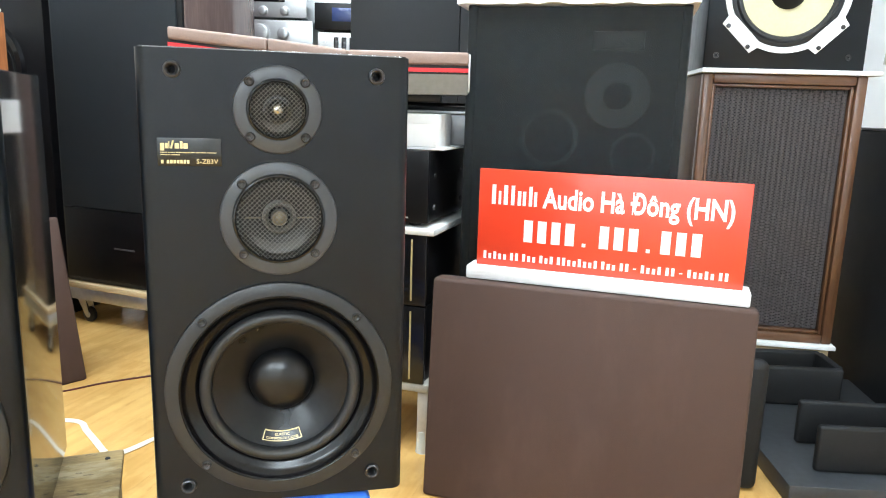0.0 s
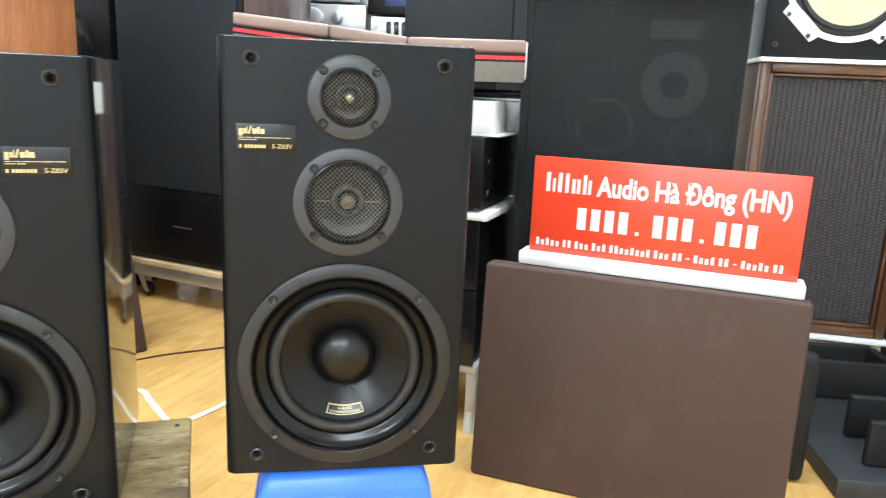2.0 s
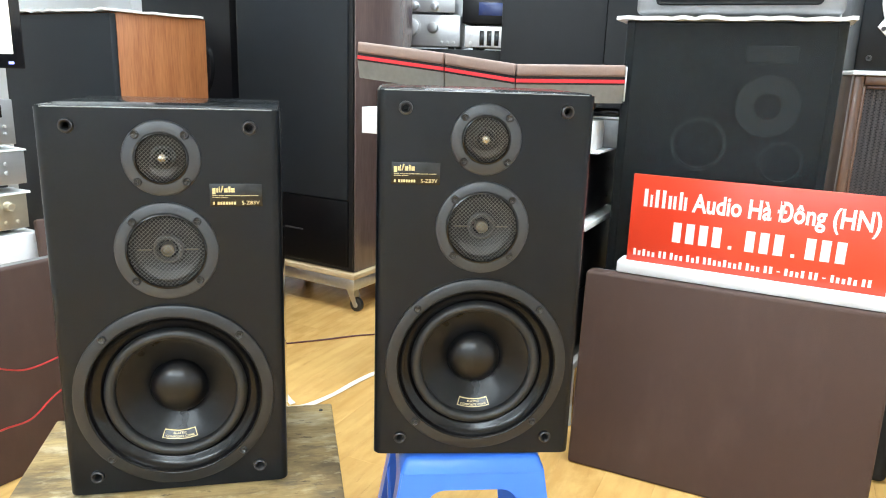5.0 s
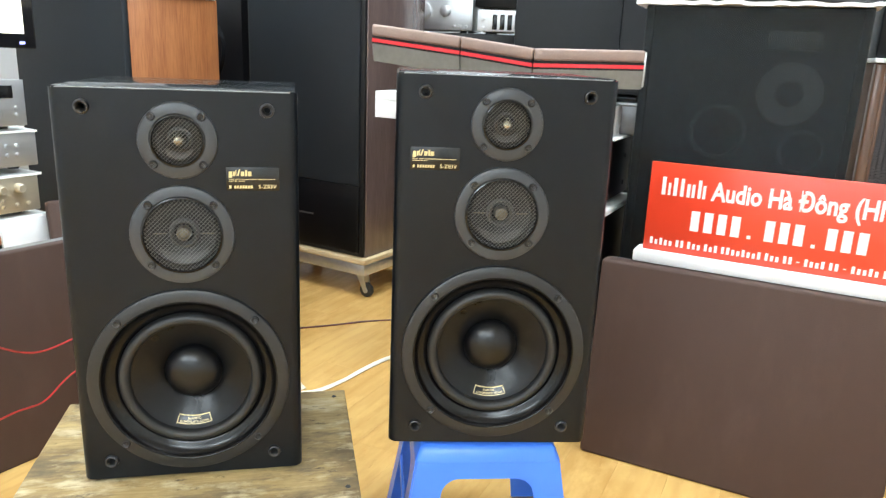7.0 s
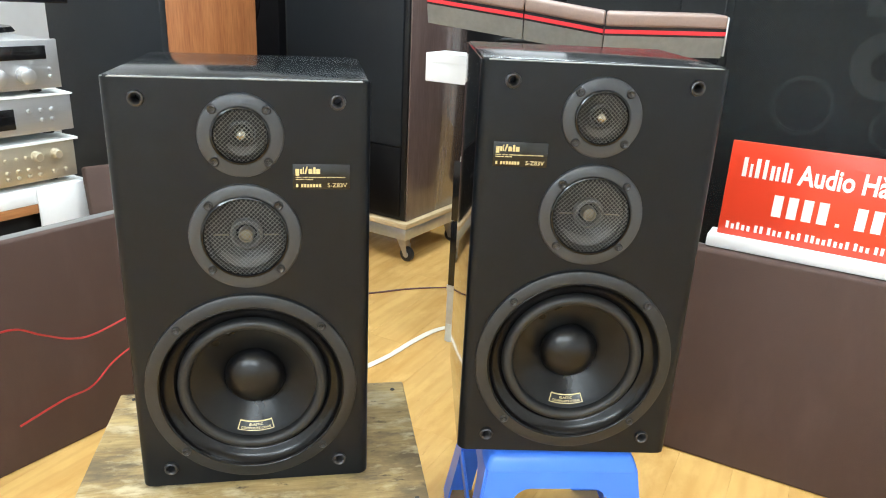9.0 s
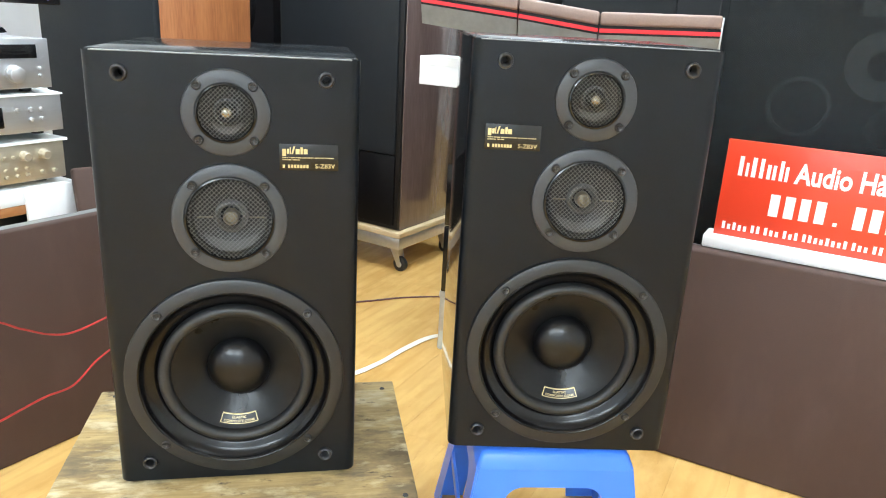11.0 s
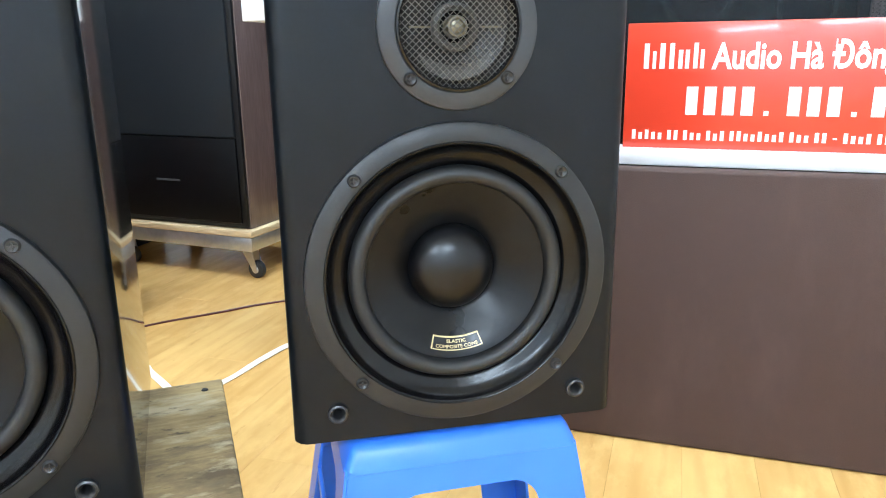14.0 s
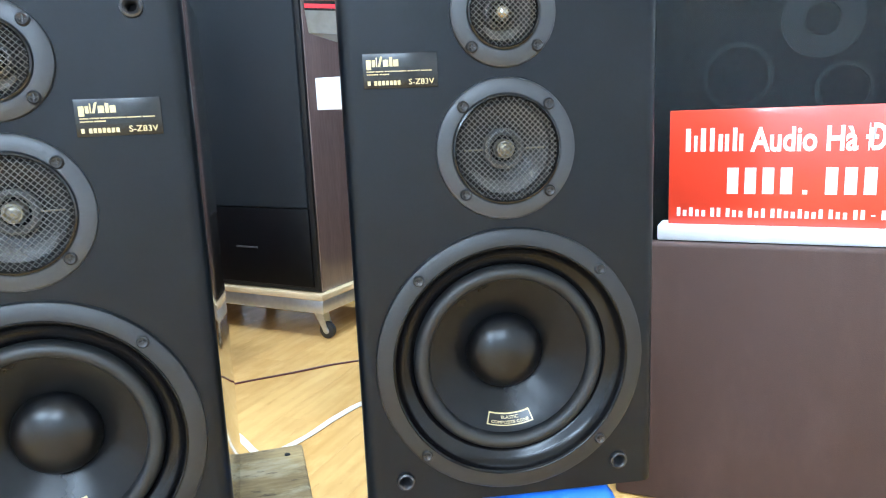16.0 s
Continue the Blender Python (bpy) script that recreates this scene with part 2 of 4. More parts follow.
def lathe(profile, cx=0, cz=0, seg=64, bm=None, closed=False):
    """Turns (radius, y) about an axis along y through (cx, cz)."""
    bm = bm or bmesh.new()
    rings = []
    for r, y in profile:
        if r < 1e-6:
            rings.append([bm.verts.new((cx, y, cz))])
        else:
            rings.append([bm.verts.new((cx + r * math.cos(2 * math.pi * i / seg), y, cz + r * math.sin(2 * math.pi * i / seg))) for i in range(seg)])
    pairs = list(zip(rings, rings[1:] + ([rings[0]] if closed else [])))
    if not closed:
        pairs = pairs[:len(rings) - 1]
    for a, b in pairs:
        for i in range(seg):
            j = (i + 1) % seg
            q = [a[i % len(a)], a[j % len(a)], b[j % len(b)], b[i % len(b)]]
            q = list(dict.fromkeys(q))
            if len(q) > 2:
                bm.faces.new(q)
    return bm


def lathe_arc(r0, r1, y, cz, a0, a1, n=18):
    """A dished crescent between two radii that tapers to both ends."""
    bm = bmesh.new()
    prev = None
    for i in range(n + 1):
        t = radians(a0 + (a1 - a0) * i / n)
        k = math.sin(math.pi * i / n) ** 0.6
        m_, h = (r0 + r1) / 2, (r1 - r0) / 2 * max(k, 0.03)
        row = [bm.verts.new((r * math.cos(t), yy, cz + r * math.sin(t))) for r, yy in ((m_ - h, y + 0.002), (m_, y - 0.003 * k), (m_ + h, y - 0.004 * k), (m_ + h, y + 0.004))]
        if prev:
            for j in range(4):
                bm.faces.new((prev[j], prev[(j + 1) % 4], row[(j + 1) % 4], row[j]))
        else:
            bm.faces.new(row)
        prev = row
    bm.faces.new(prev[::-1])
    return bm


def prism(poly, y0, y1, bevel=0.0, bm=None):
    """A polygon in x and z, drawn out from y0 to y1."""
    bm = bm or bmesh.new()
    a = [bm.verts.new((x, y0, z)) for x, z in poly]
    b = [bm.verts.new((x, y1, z)) for x, z in poly]
    n = len(poly)
    fs = [bm.faces.new(a), bm.faces.new(b[::-1])]
    for i in range(n):
        fs.append(bm.faces.new((a[i], b[i], b[(i + 1) % n], a[(i + 1) % n])))
    if bevel:
        bmesh.ops.recalc_face_normals(bm, faces=fs)
        bmesh.ops.bevel(bm, geom=list({e for f in fs for e in f.edges}), offset=bevel, segments=2, profile=0.5, affect="EDGES")
    return bm


def tube(points, radius, seg=8, bm=None):
    """A round cable along the points."""
    bm = bm or bmesh.new()
    pts = [Vector(p) for p in points]
    rings = []
    for i, p in enumerate(pts):
        d = (pts[min(i + 1, len(pts) - 1)] - pts[max(i - 1, 0)]).normalized()
        s = d.cross(Vector((0, 0, 1)))
        s = s.normalized() if s.length > 1e-4 else Vector((1, 0, 0))
        u = s.cross(d)
        rings.append([bm.verts.new(p + radius * (math.cos(2 * math.pi * k / seg) * s + math.sin(2 * math.pi * k / seg) * u)) for k in range(seg)])
    for a, b in zip(rings, rings[1:]):
        for k in range(seg):
            bm.faces.new((a[k], a[(k + 1) % seg], b[(k + 1) % seg], b[k]))
    bm.faces.new(rings[0][::-1])
    bm.faces.new(rings[-1])
    return bm


def spline(points, n=8):
    """A smooth run of points through the given ones."""
    p = [Vector(q) for q in points]
    p = [2 * p[0] - p[1], *p, 2 * p[-1] - p[-2]]
    out = []
    for a, b, c, d in zip(p, p[1:], p[2:], p[3:]):
        for k in range(n):
            t = k / n
            out.append(0.5 * (2 * b + (c - a) * t + (2 * a - 5 * b + 4 * c - d) * t * t + (3 * b - 3 * c + d - a) * t ** 3))
    return out + [p[-2]]


def cut(bm, cutters, material, name):
    """The mesh less the cutters, worked out once."""
    a = new(name, mesh_of(name, bm, material))
    others = []
    for c in cutters:
        o = new("cutter", mesh_of("cutter", c, material))
        mod = a.modifiers.new("hole", "BOOLEAN")
        mod.operation, mod.object, mod.solver = "DIFFERENCE", o, "EXACT"
        others.append(o)
    bpy.context.view_layer.update()
    me = bpy.data.meshes.new_from_object(a.evaluated_get(bpy.context.evaluated_depsgraph_get()))
    for o in (a, *others):
        bpy.data.objects.remove(o)
    res = bmesh.new()
    res.from_mesh(me)
    bpy.data.meshes.remove(me)
    return res


def letters(text, size, x, y, z, material, parent, name="lettering", width=None, flat=0.0006, align="LEFT", bold=0.0):
    """Raised lettering that faces -y, its baseline starting at (x, z)."""
    cu = bpy.data.curves.new("text", "FONT")
    cu.body, cu.size, cu.align_x, cu.extrude, cu.resolution_u, cu.offset = text, size, align, flat, 3, bold
    ob = new("text", cu)
    bpy.context.view_layer.update()
    me = bpy.data.meshes.new_from_object(ob.evaluated_get(bpy.context.evaluated_depsgraph_get()))
    bpy.data.objects.remove(ob)
    xs = [v.co.x for v in me.vertices]
    k = width / (max(xs) - min(xs)) if width else 1
    me.transform(Matrix.Translation((x, y, z)) @ Matrix.Rotation(radians(90), 4, "X") @ Matrix.Diagonal((k, 1, 1, 1)))
    me.materials.clear()
    me.materials.append(material)
    lo = new(name, me)
    lo.parent = parent
    return lo


def bars(x0, x1, z0, z1, y, counts, material, parent, name="lettering", each=""):
    """Plain bars in place of writing; counts: letters a word. each: "letter" or "word" makes every one an object."""
    total = sum(counts) + 0.7 * (len(counts) - 1)
    w = (x1 - x0) / total
    bm = bmesh.new()
    x = x0
    for c in counts:
        if each == "word":
            part(name, box(x, x + (c - 0.1) * w, y - 0.0006, y + 0.0006, z0, z1), material, parent, smooth=None)
            x += c * w
        else:
            for i in range(c):
                if each:
                    part(name, box(x + 0.1 * w, x + 0.82 * w, y - 0.0006, y + 0.0006, z0, z1), material, parent, smooth=None)
                else:
                    box(x + 0.1 * w, x + 0.82 * w, y - 0.0006, y + 0.0006, z0, z1, bm=bm)
                x += w
        x += 0.7 * w
    if each:
        return bm.free()
    return tagged(part(name, bm, material, parent, smooth=None), kind="stuff")


def mesh_disc(R, bulge, step, wire, cx, cz, y):
    """A domed grille of crossing wires."""
    bm = bmesh.new()
    n = int(R / step)
    for s in (1, -1):
        for i in range(-n, n + 1):
            o = i * step
            half = math.sqrt(max(R * R - o * o, 0))
            if half < wire:
                continue
            k = 9
            pts = []
            for j in range(k):
                t = -half + 2 * half * j / (k - 1)
                a, b = (o + t) * math.sqrt(0.5), s * (t - o) * math.sqrt(0.5)
                pts.append((cx + a, y - bulge * (1 - (o * o + t * t) / (R * R)) + 0.0003 * s, cz + b * 1.0))
            tube(pts, wire, 4, bm)
    return bm


# ---- setting ----
def slab(name, bm, material, label, category):
    ob = new(name, mesh_of(name, bm, material))
    return tagged(ob, label, category, kind="structure")


X0, X1, Y0, Y1 = -3.0, 2.1, -3.3, 4.4
floor = slab("floor", box(X0, X1, Y0, Y1, -0.06, -0.008), BASEF, "yellow-brown wood laminate floor with long planks", "floor")
slab("wall_north", box(X0, X1, Y1, Y1 + 0.12, -0.06, CEIL), WALL, "plain white painted back wall of the shop", "wall")
# never in view; its distance and bluish tone shape reflections in the fronts
slab("wall_south", box(X0, X1, Y0 - 0.12, Y0, -0.06, CEIL), mat("unseen_wall", (0.74, 0.79, 0.85), 0.8, scale=12), "plain unseen wall, bluish to tint the loudspeakers' reflections", "wall")
slab("wall_west", box(X0 - 0.12, X0, Y0 - 0.12, Y1 + 0.12, -0.06, CEIL), WALL, "plain white painted side wall", "wall")
slab("wall_east", box(X1, X1 + 0.12, Y0 - 0.12, Y1 + 0.12, -0.06, CEIL), WALL, "plain white painted side wall with hanging cables", "wall")
slab("ceiling", box(X0 - 0.12, X1 + 0.12, Y0 - 0.12, Y1 + 0.12, CEIL + 0.002, CEIL + 0.1), WALL, "plain white ceiling, out of view, over the added lights", "ceiling")
# made-up fixtures for the added lamps; no part of them is in view
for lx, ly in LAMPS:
    fx = thing("added_strip_light", pose(lx, ly, HANG), "white strip light, out of view, added under the ceiling", "light", "ceiling lights")
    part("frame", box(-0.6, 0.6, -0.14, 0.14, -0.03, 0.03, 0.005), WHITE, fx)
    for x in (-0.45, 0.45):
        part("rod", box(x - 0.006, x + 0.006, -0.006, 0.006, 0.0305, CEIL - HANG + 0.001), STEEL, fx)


# ---- the pair of loudspeakers ----
SW, SH, SD = 0.3595, 0.647, 0.33
W_V, M_V, T_V = 0.174, 0.424, 0.572


def CONE_Y(r):
    """Depth of the cone's face at the radius r."""
    return 0.0125 + 0.033 * max((0.095 - r) / 0.055, 0) ** 1.15


def flange(name, R, r, v, spk, material, deep, screw_r, screws=4, turn=45):
    prof = [(r, 0.012), (r, -deep + 0.0015), (r + 0.0015, -deep), (R - 0.004, -deep), (R - 0.001, -deep + 0.002), (R, -0.0005), (R, 0.004)]
    d = part(name, lathe(prof, 0, v, 72, closed=True), material, spk)
    for i in range(screws):
        a = radians(turn + 360 / screws * i)
        x, z = screw_r * math.cos(a), v + screw_r * math.sin(a)
        bm = lathe([(0.0, -deep - 0.0022), (0.0016, -deep - 0.001), (0.005, -deep - 0.0030), (0.0066, -deep - 0.0014), (0.0070, -deep + 0.001)], x, z, 16)
        box(x - 0.0040, x + 0.0040, -deep - 0.0028, -deep - 0.001, z - 0.0006, z + 0.0006, bm=bm)
        box(x - 0.0006, x + 0.0006, -deep - 0.0027, -deep - 0.001, z - 0.0040, z + 0.0040, bm=bm)
        part("screw", bm, SCREW, d)
    return d


def loudspeaker(m, side, label):
    spk = thing("bookshelf_loudspeaker", m, label, "loudspeaker", "pair of loudspeakers")
    h = SW / 2
    body = bmesh.new()
    # rounded upright front edges
    n = 6
    R = 0.016
    outline = [(-h, SD), (-h, R)] + [(-h + R - R * math.cos(k * math.pi / 2 / n), R - R * math.sin(k * math.pi / 2 / n)) for k in range(1, n + 1)]
    outline += [(h - R + R * math.sin(k * math.pi / 2 / n), R - R * math.cos(k * math.pi / 2 / n)) for k in range(n)] + [(h, R), (h, SD)]
    prism(outline, 0, SH, bm=body)
    for v in body.verts:
        v.co = Vector((v.co.x, v.co.z, v.co.y))
    bmesh.ops.recalc_face_normals(body, faces=body.faces)
    holes = [lathe([(0, -0.02), (r, -0.02), (r, d), (0, d)], 0, v, 48) for r, v, d in ((0.144, W_V, 0.12), (0.066, M_V, 0.08), (0.044, T_V, 0.06))]
    pegs = [(x, z) for x in (-0.133, 0.133) for z in (0.033, 0.62)]
    holes += [lathe([(0, -0.02), (0.0075, -0.02), (0.0075, 0.025), (0, 0.025)], x, z, 20) for x, z in pegs]
    cab = cut(body, holes, BAFFLE, "cabinet")
    cab_ob = part("cabinet", cab, BAFFLE, spk, smooth=35)
    me = cab_ob.data
    me.materials.append(VINYL)
    for f in me.polygons:
        if f.center.y > R * 0.9 and (abs(f.center.x) > h - 0.002 or f.center.z > SH - 0.001) and abs(f.normal.y) < 0.2:
            f.material_index = 1
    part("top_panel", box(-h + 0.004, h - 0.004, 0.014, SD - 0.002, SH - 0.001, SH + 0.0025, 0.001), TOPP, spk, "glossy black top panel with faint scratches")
    part("worn_edge", box(-h + 0.012, h - 0.012, 0.0002, 0.0135, SH - 0.0002, SH + 0.0012, 0.0004), WORN, spk, "pale worn front edge")
    for x, z in pegs:
        part("grille_socket", lathe([(0.0052, 0.02), (0.0052, -0.0015), (0.0068, -0.0042), (0.0085, -0.0055), (0.0105, -0.0045), (0.0112, -0.0005), (0.0112, 0.003)], x, z, 28), SCREW, spk)
    # woofer
    w = flange("woofer", 0.1608, 0.140, W_V, spk, RIMG, 0.008, 0.1505)
    part("trim_ring", lathe([(0.1412, 0.004), (0.1409, -0.0085), (0.1400, -0.0092), (0.1388, -0.0086), (0.1375, -0.0060), (0.1355, -0.0015), (0.1320, 0.0030), (0.1270, 0.0065), (0.1210, 0.0088), (0.1160, 0.0125), (0.1145, 0.018)], 0, W_V, 96), TRIM, w, "glossy black trim ring")
    roll = [(0.1155, 0.013)]
    roll += [(0.1060 - 0.0092 * math.cos(math.pi * k / 10), 0.0105 - 0.0105 * math.sin(math.pi * k / 10)) for k in range(10, -1, -1)]
    part("surround", lathe(roll, 0, W_V, 96), RUBBER, w, "black rubber surround")
    cone = [(0.0975, 0.0085), (0.0965, 0.012), (0.095, 0.0125)] + [(0.095 - 0.055 * k / 8, CONE_Y(0.095 - 0.055 * k / 8)) for k in range(1, 9)] + [(0.03, 0.053)]
    part("cone", lathe(cone, 0, W_V, 96), CONE, w, "shiny black composite cone")
    cap = [(0.0482, 0.050), (0.0480, 0.042)] + [(0.0476 * math.cos(math.pi / 2 * k / 10), 0.042 - 0.030 * math.sin(math.pi / 2 * k / 10)) for k in range(1, 11)]
    part("dust_cap", lathe(cap, 0, W_V, 64), CAP, w, "glossy black domed dust cap")
    # badge on the cone, along an arc

    def on_cone(bm):
        for v in bm.verts:
            a, rr = v.co.x / 0.082, 0.082 - v.co.z
            v.co = Vector((rr * math.sin(a), CONE_Y(rr) + v.co.y - 0.001, W_V - rr * math.cos(a)))
        return bm

    def strip(x0, x1, z0, z1, y0, y1):
        bm = bmesh.new()
        k, prev = 12, None
        for i in range(k + 1):
            x = x0 + (x1 - x0) * i / k
            row = [bm.verts.new(c) for c in ((x, y0, z0), (x, y0, z1), (x, y1, z1), (x, y1, z0))]
            if prev:
                for j in range(4):
                    bm.faces.new((prev[j], prev[(j + 1) % 4], row[(j + 1) % 4], row[j]))
            else:
                bm.faces.new(row)
            prev = row
        bm.faces.new(prev[::-1])
        return bm
    part("badge_rim", on_cone(strip(-0.0275, 0.0275, -0.0068, 0.0068, -0.0006, 0.001)), GOLD, w, "gold rim of the cone's badge")
    part("badge", on_cone(strip(-0.0263, 0.0263, -0.0056, 0.0056, -0.0011, 0.001)), mat("badge_black", (0.025, 0.025, 0.025), 0.25, 0.5, scale=60, bump=0.0), w, "small black badge with gold lettering")
    for txt, z, wd in (("ELASTIC", 0.0010, 0.022), ("COMPOSITE CONE", -0.0042, 0.046)):
        lo = letters(txt, 0.0046, 0, 0, 0, GOLD, w, width=wd, align="CENTER", flat=0.0002)
        bm = bmesh.new()
        bm.from_mesh(lo.data)
        for v in bm.verts:
            v.co = Vector((v.co.x, v.co.y - 0.0016, v.co.z + z))
        on_cone(bm)
        bm.to_mesh(lo.data)
        bm.free()
    # midrange and tweeter
    for name, R, rm, v, sr, step in (("midrange", 0.0795, 0.0590, M_V, 0.0685, 0.0046), ("tweeter", 0.0590, 0.0378, T_V, 0.0515, 0.0043)):
        d = flange(name, R, rm + 0.002, v, spk, FLANGE, 0.006, sr, turn=45)
        part("mesh_rim", lathe([(rm + 0.0022, 0.0), (rm + 0.002, -0.0075), (rm, -0.0085), (rm - 0.0015, -0.006), (rm - 0.0015, 0.003)], 0, v, 64), GLOSS, d)
        part("mesh", mesh_disc(rm - 0.0005, 0.006, step, 0.00043, 0, v, -0.004), WIRE, d, "fine metal mesh")
        part("diaphragm", lathe([(rm + 0.002, 0.002), (rm * 0.93, 0.008), (rm * 0.86, 0.006), (rm * 0.5, 0.016), (rm * 0.36, 0.019)], 0, v, 48), DIAPH, d, "grey diaphragm behind the mesh")
        if name == "midrange":
            part("voice_ring", lathe([(rm * 0.40, 0.018), (rm * 0.38, 0.007), (rm * 0.33, 0.005), (rm * 0.28, 0.008), (rm * 0.26, 0.016)], 0, v, 40), RING, d, "grey metal voice-coil ring")
            part("phase_plug", lathe([(rm * 0.19, 0.018), (rm * 0.18, 0.004), (rm * 0.165, 0.0015), (rm * 0.13, 0.0012), (rm * 0.11, 0.0035), (rm * 0.05, 0.0022), (0, 0.0020)], 0, v, 28), DULL, d, "dull brass-coloured centre cap")
            # highlight low in the dish, built as a paler crescent
            part("highlight_crescent", lathe_arc(rm * 0.62, rm * 0.86, 0.010, v, 205, 335), RING, d, "grey crescent in place of a highlight below the dome")
            for sx in (-1, 1):
                part("lead_strip", box(min(sx * rm * 0.42, sx * rm * 0.88), max(sx * rm * 0.42, sx * rm * 0.88), 0.008, 0.010, v - 0.0010, v + 0.0008, 0.0003), DULL, d)
        else:
            part("voice_ring", lathe([(rm * 0.52, 0.018), (rm * 0.48, 0.009), (rm * 0.40, 0.008), (rm * 0.34, 0.014)], 0, v, 40), DARK, d)
            part("phase_plug", lathe([(rm * 0.28, 0.016), (rm * 0.26, 0.004), (rm * 0.19, -0.0025), (rm * 0.09, -0.0048), (0, -0.0052)], 0, v, 28), BRASS, d, "bright brass-coloured phase plug")
            # the tweeter's lower highlight, likewise a grey crescent of its own
            part("highlight_crescent", lathe_arc(rm * 0.50, rm * 0.78, 0.009, v, 215, 325), RING, d, "grey crescent in place of a highlight below the dome")
    # name plate
    s0, s1 = (-0.155, -0.074) if side < 0 else (0.069, 0.150)
    np_ = part("name_plate", box(s0, s1, -0.0022, 0.0005, 0.4955, 0.5325, 0.0006), PLATE, spk, "black name plate with gold print")
    L = s1 - s0
    word = bmesh.new()
    x = s0 + 0.05 * L
    for i, (wd, zb, zt) in enumerate(((0.070, -0.004, 0.0078), (0.045, 0, 0.0078), (0.016, 0, 0.0105), (0.065, 0, 0.0105), (0.075, 0, 0.0078), (0.045, 0, 0.0105), (0.075, 0, 0.0078))):
        lathe_like = [(x, 0.5185 + zb * 0.7), (x + wd * L * 0.45, 0.5185 + zb * 0.7), (x + wd * L, 0.5185 + zt), (x + wd * L * 0.55, 0.5185 + zt)] if i == 3 else [(x, 0.5185 + zb * 0.7), (x + wd * L * 0.9, 0.5185 + zb * 0.7), (x + wd * L * 0.9, 0.5185 + zt * 0.9), (x, 0.5185 + zt * 0.9)]
        prism(lathe_like, -0.0029, -0.0021, bm=word)
        x += wd * L + 0.007 * L
    part("logo", word, GOLD, np_, smooth=None)
    bars(s0 + 0.05 * L, s0 + 0.92 * L, 0.5128, 0.5140, -0.0024, [5, 5, 14, 8, 7], GOLD, np_)
    bars(s0 + 0.05 * L, s0 + 0.35 * L, 0.5098, 0.5110, -0.0024, [7, 6], GOLD, np_)
    bars(s0 + 0.05 * L, s0 + 0.50 * L, 0.4990, 0.5035, -0.0024, [1, 7], GOLD, np_, name="logo")
    letters("S-Z83V", 0.0085, s0 + 0.60 * L, -0.0024, 0.4990, GOLD, np_, width=0.34 * L)
    for x in (-0.13, 0.13):
        for y in (0.04, SD - 0.04):
            f = bmesh.new()
            bmesh.ops.create_cone(f, cap_ends=True, segments=20, radius1=0.013, radius2=0.015, depth=0.008)
            bmesh.ops.translate(f, vec=(x, y, -0.004), verts=f.verts)
            part("foot", f, RUBBER, spk)
    return spk


R_POSE = pose(-0.2285, 1.034, 0.317, 0, 0, 14.1)
L_POSE = pose(-0.7125, 0.867, 0.280, 0, 0, 21.8)
loudspeaker(R_POSE, -1, "black three-way loudspeaker on a blue plastic stool, grille off")
loudspeaker(L_POSE, 1, "black three-way loudspeaker on a worn wooden crate, grille off")


# ---- supports of the pair ----
def crate(m):
    c = thing("wooden_crate", m, "worn stained plywood crate standing on the floor", "crate")
    w, d, h = 0.56, 0.405, 0.272
    top = box(-w / 2, w / 2, -d / 2, d / 2, h - 0.016, h, 0.004, 2)
    part("lid", top, CRATE, c, "weathered plywood lid with knots and scratches")
    part("lid_edge", box(-w / 2 + 0.003, w / 2 - 0.003, -d / 2 - 0.001, -d / 2 + 0.004, h - 0.013, h - 0.004), PLY, c)
    for y in (-d / 2 + 0.006, d / 2 - 0.02):
        for z0, z1 in ((0.012, 0.13), (0.136, h - 0.017)):
            part("board", box(-w / 2 + 0.01, w / 2 - 0.01, y, y + 0.014, z0, z1, 0.002), PLY, c)
    for x in (-w / 2 + 0.006, w / 2 - 0.02):
        for z0, z1 in ((0.012, 0.13), (0.136, h - 0.017)):
            part("board", box(x, x + 0.014, -d / 2 + 0.022, d / 2 - 0.022, z0, z1, 0.002), CRATE, c)
    for x in (-1, 1):
        for y in (-1, 1):
            part("corner_post", box(x * (w / 2 - 0.04) - 0.018, x * (w / 2 - 0.04) + 0.018, y * (d / 2 - 0.04) - 0.018, y * (d / 2 - 0.04) + 0.018, 0, h - 0.017, 0.002), CRATE, c)
    for x, y in ((-0.25, -0.18), (0.0, -0.185), (0.26, -0.17), (0.255, 0.17), (0.12, 0.185), (-0.25, 0.18)):
        bm = bmesh.new()
        bmesh.ops.create_cone(bm, cap_ends=True, segments=12, radius1=0.005, radius2=0.004, depth=0.0016)
        bmesh.ops.translate(bm, vec=(x, y, h + 0.0006), verts=bm.verts)
        part("nail", bm, SCREW, c)


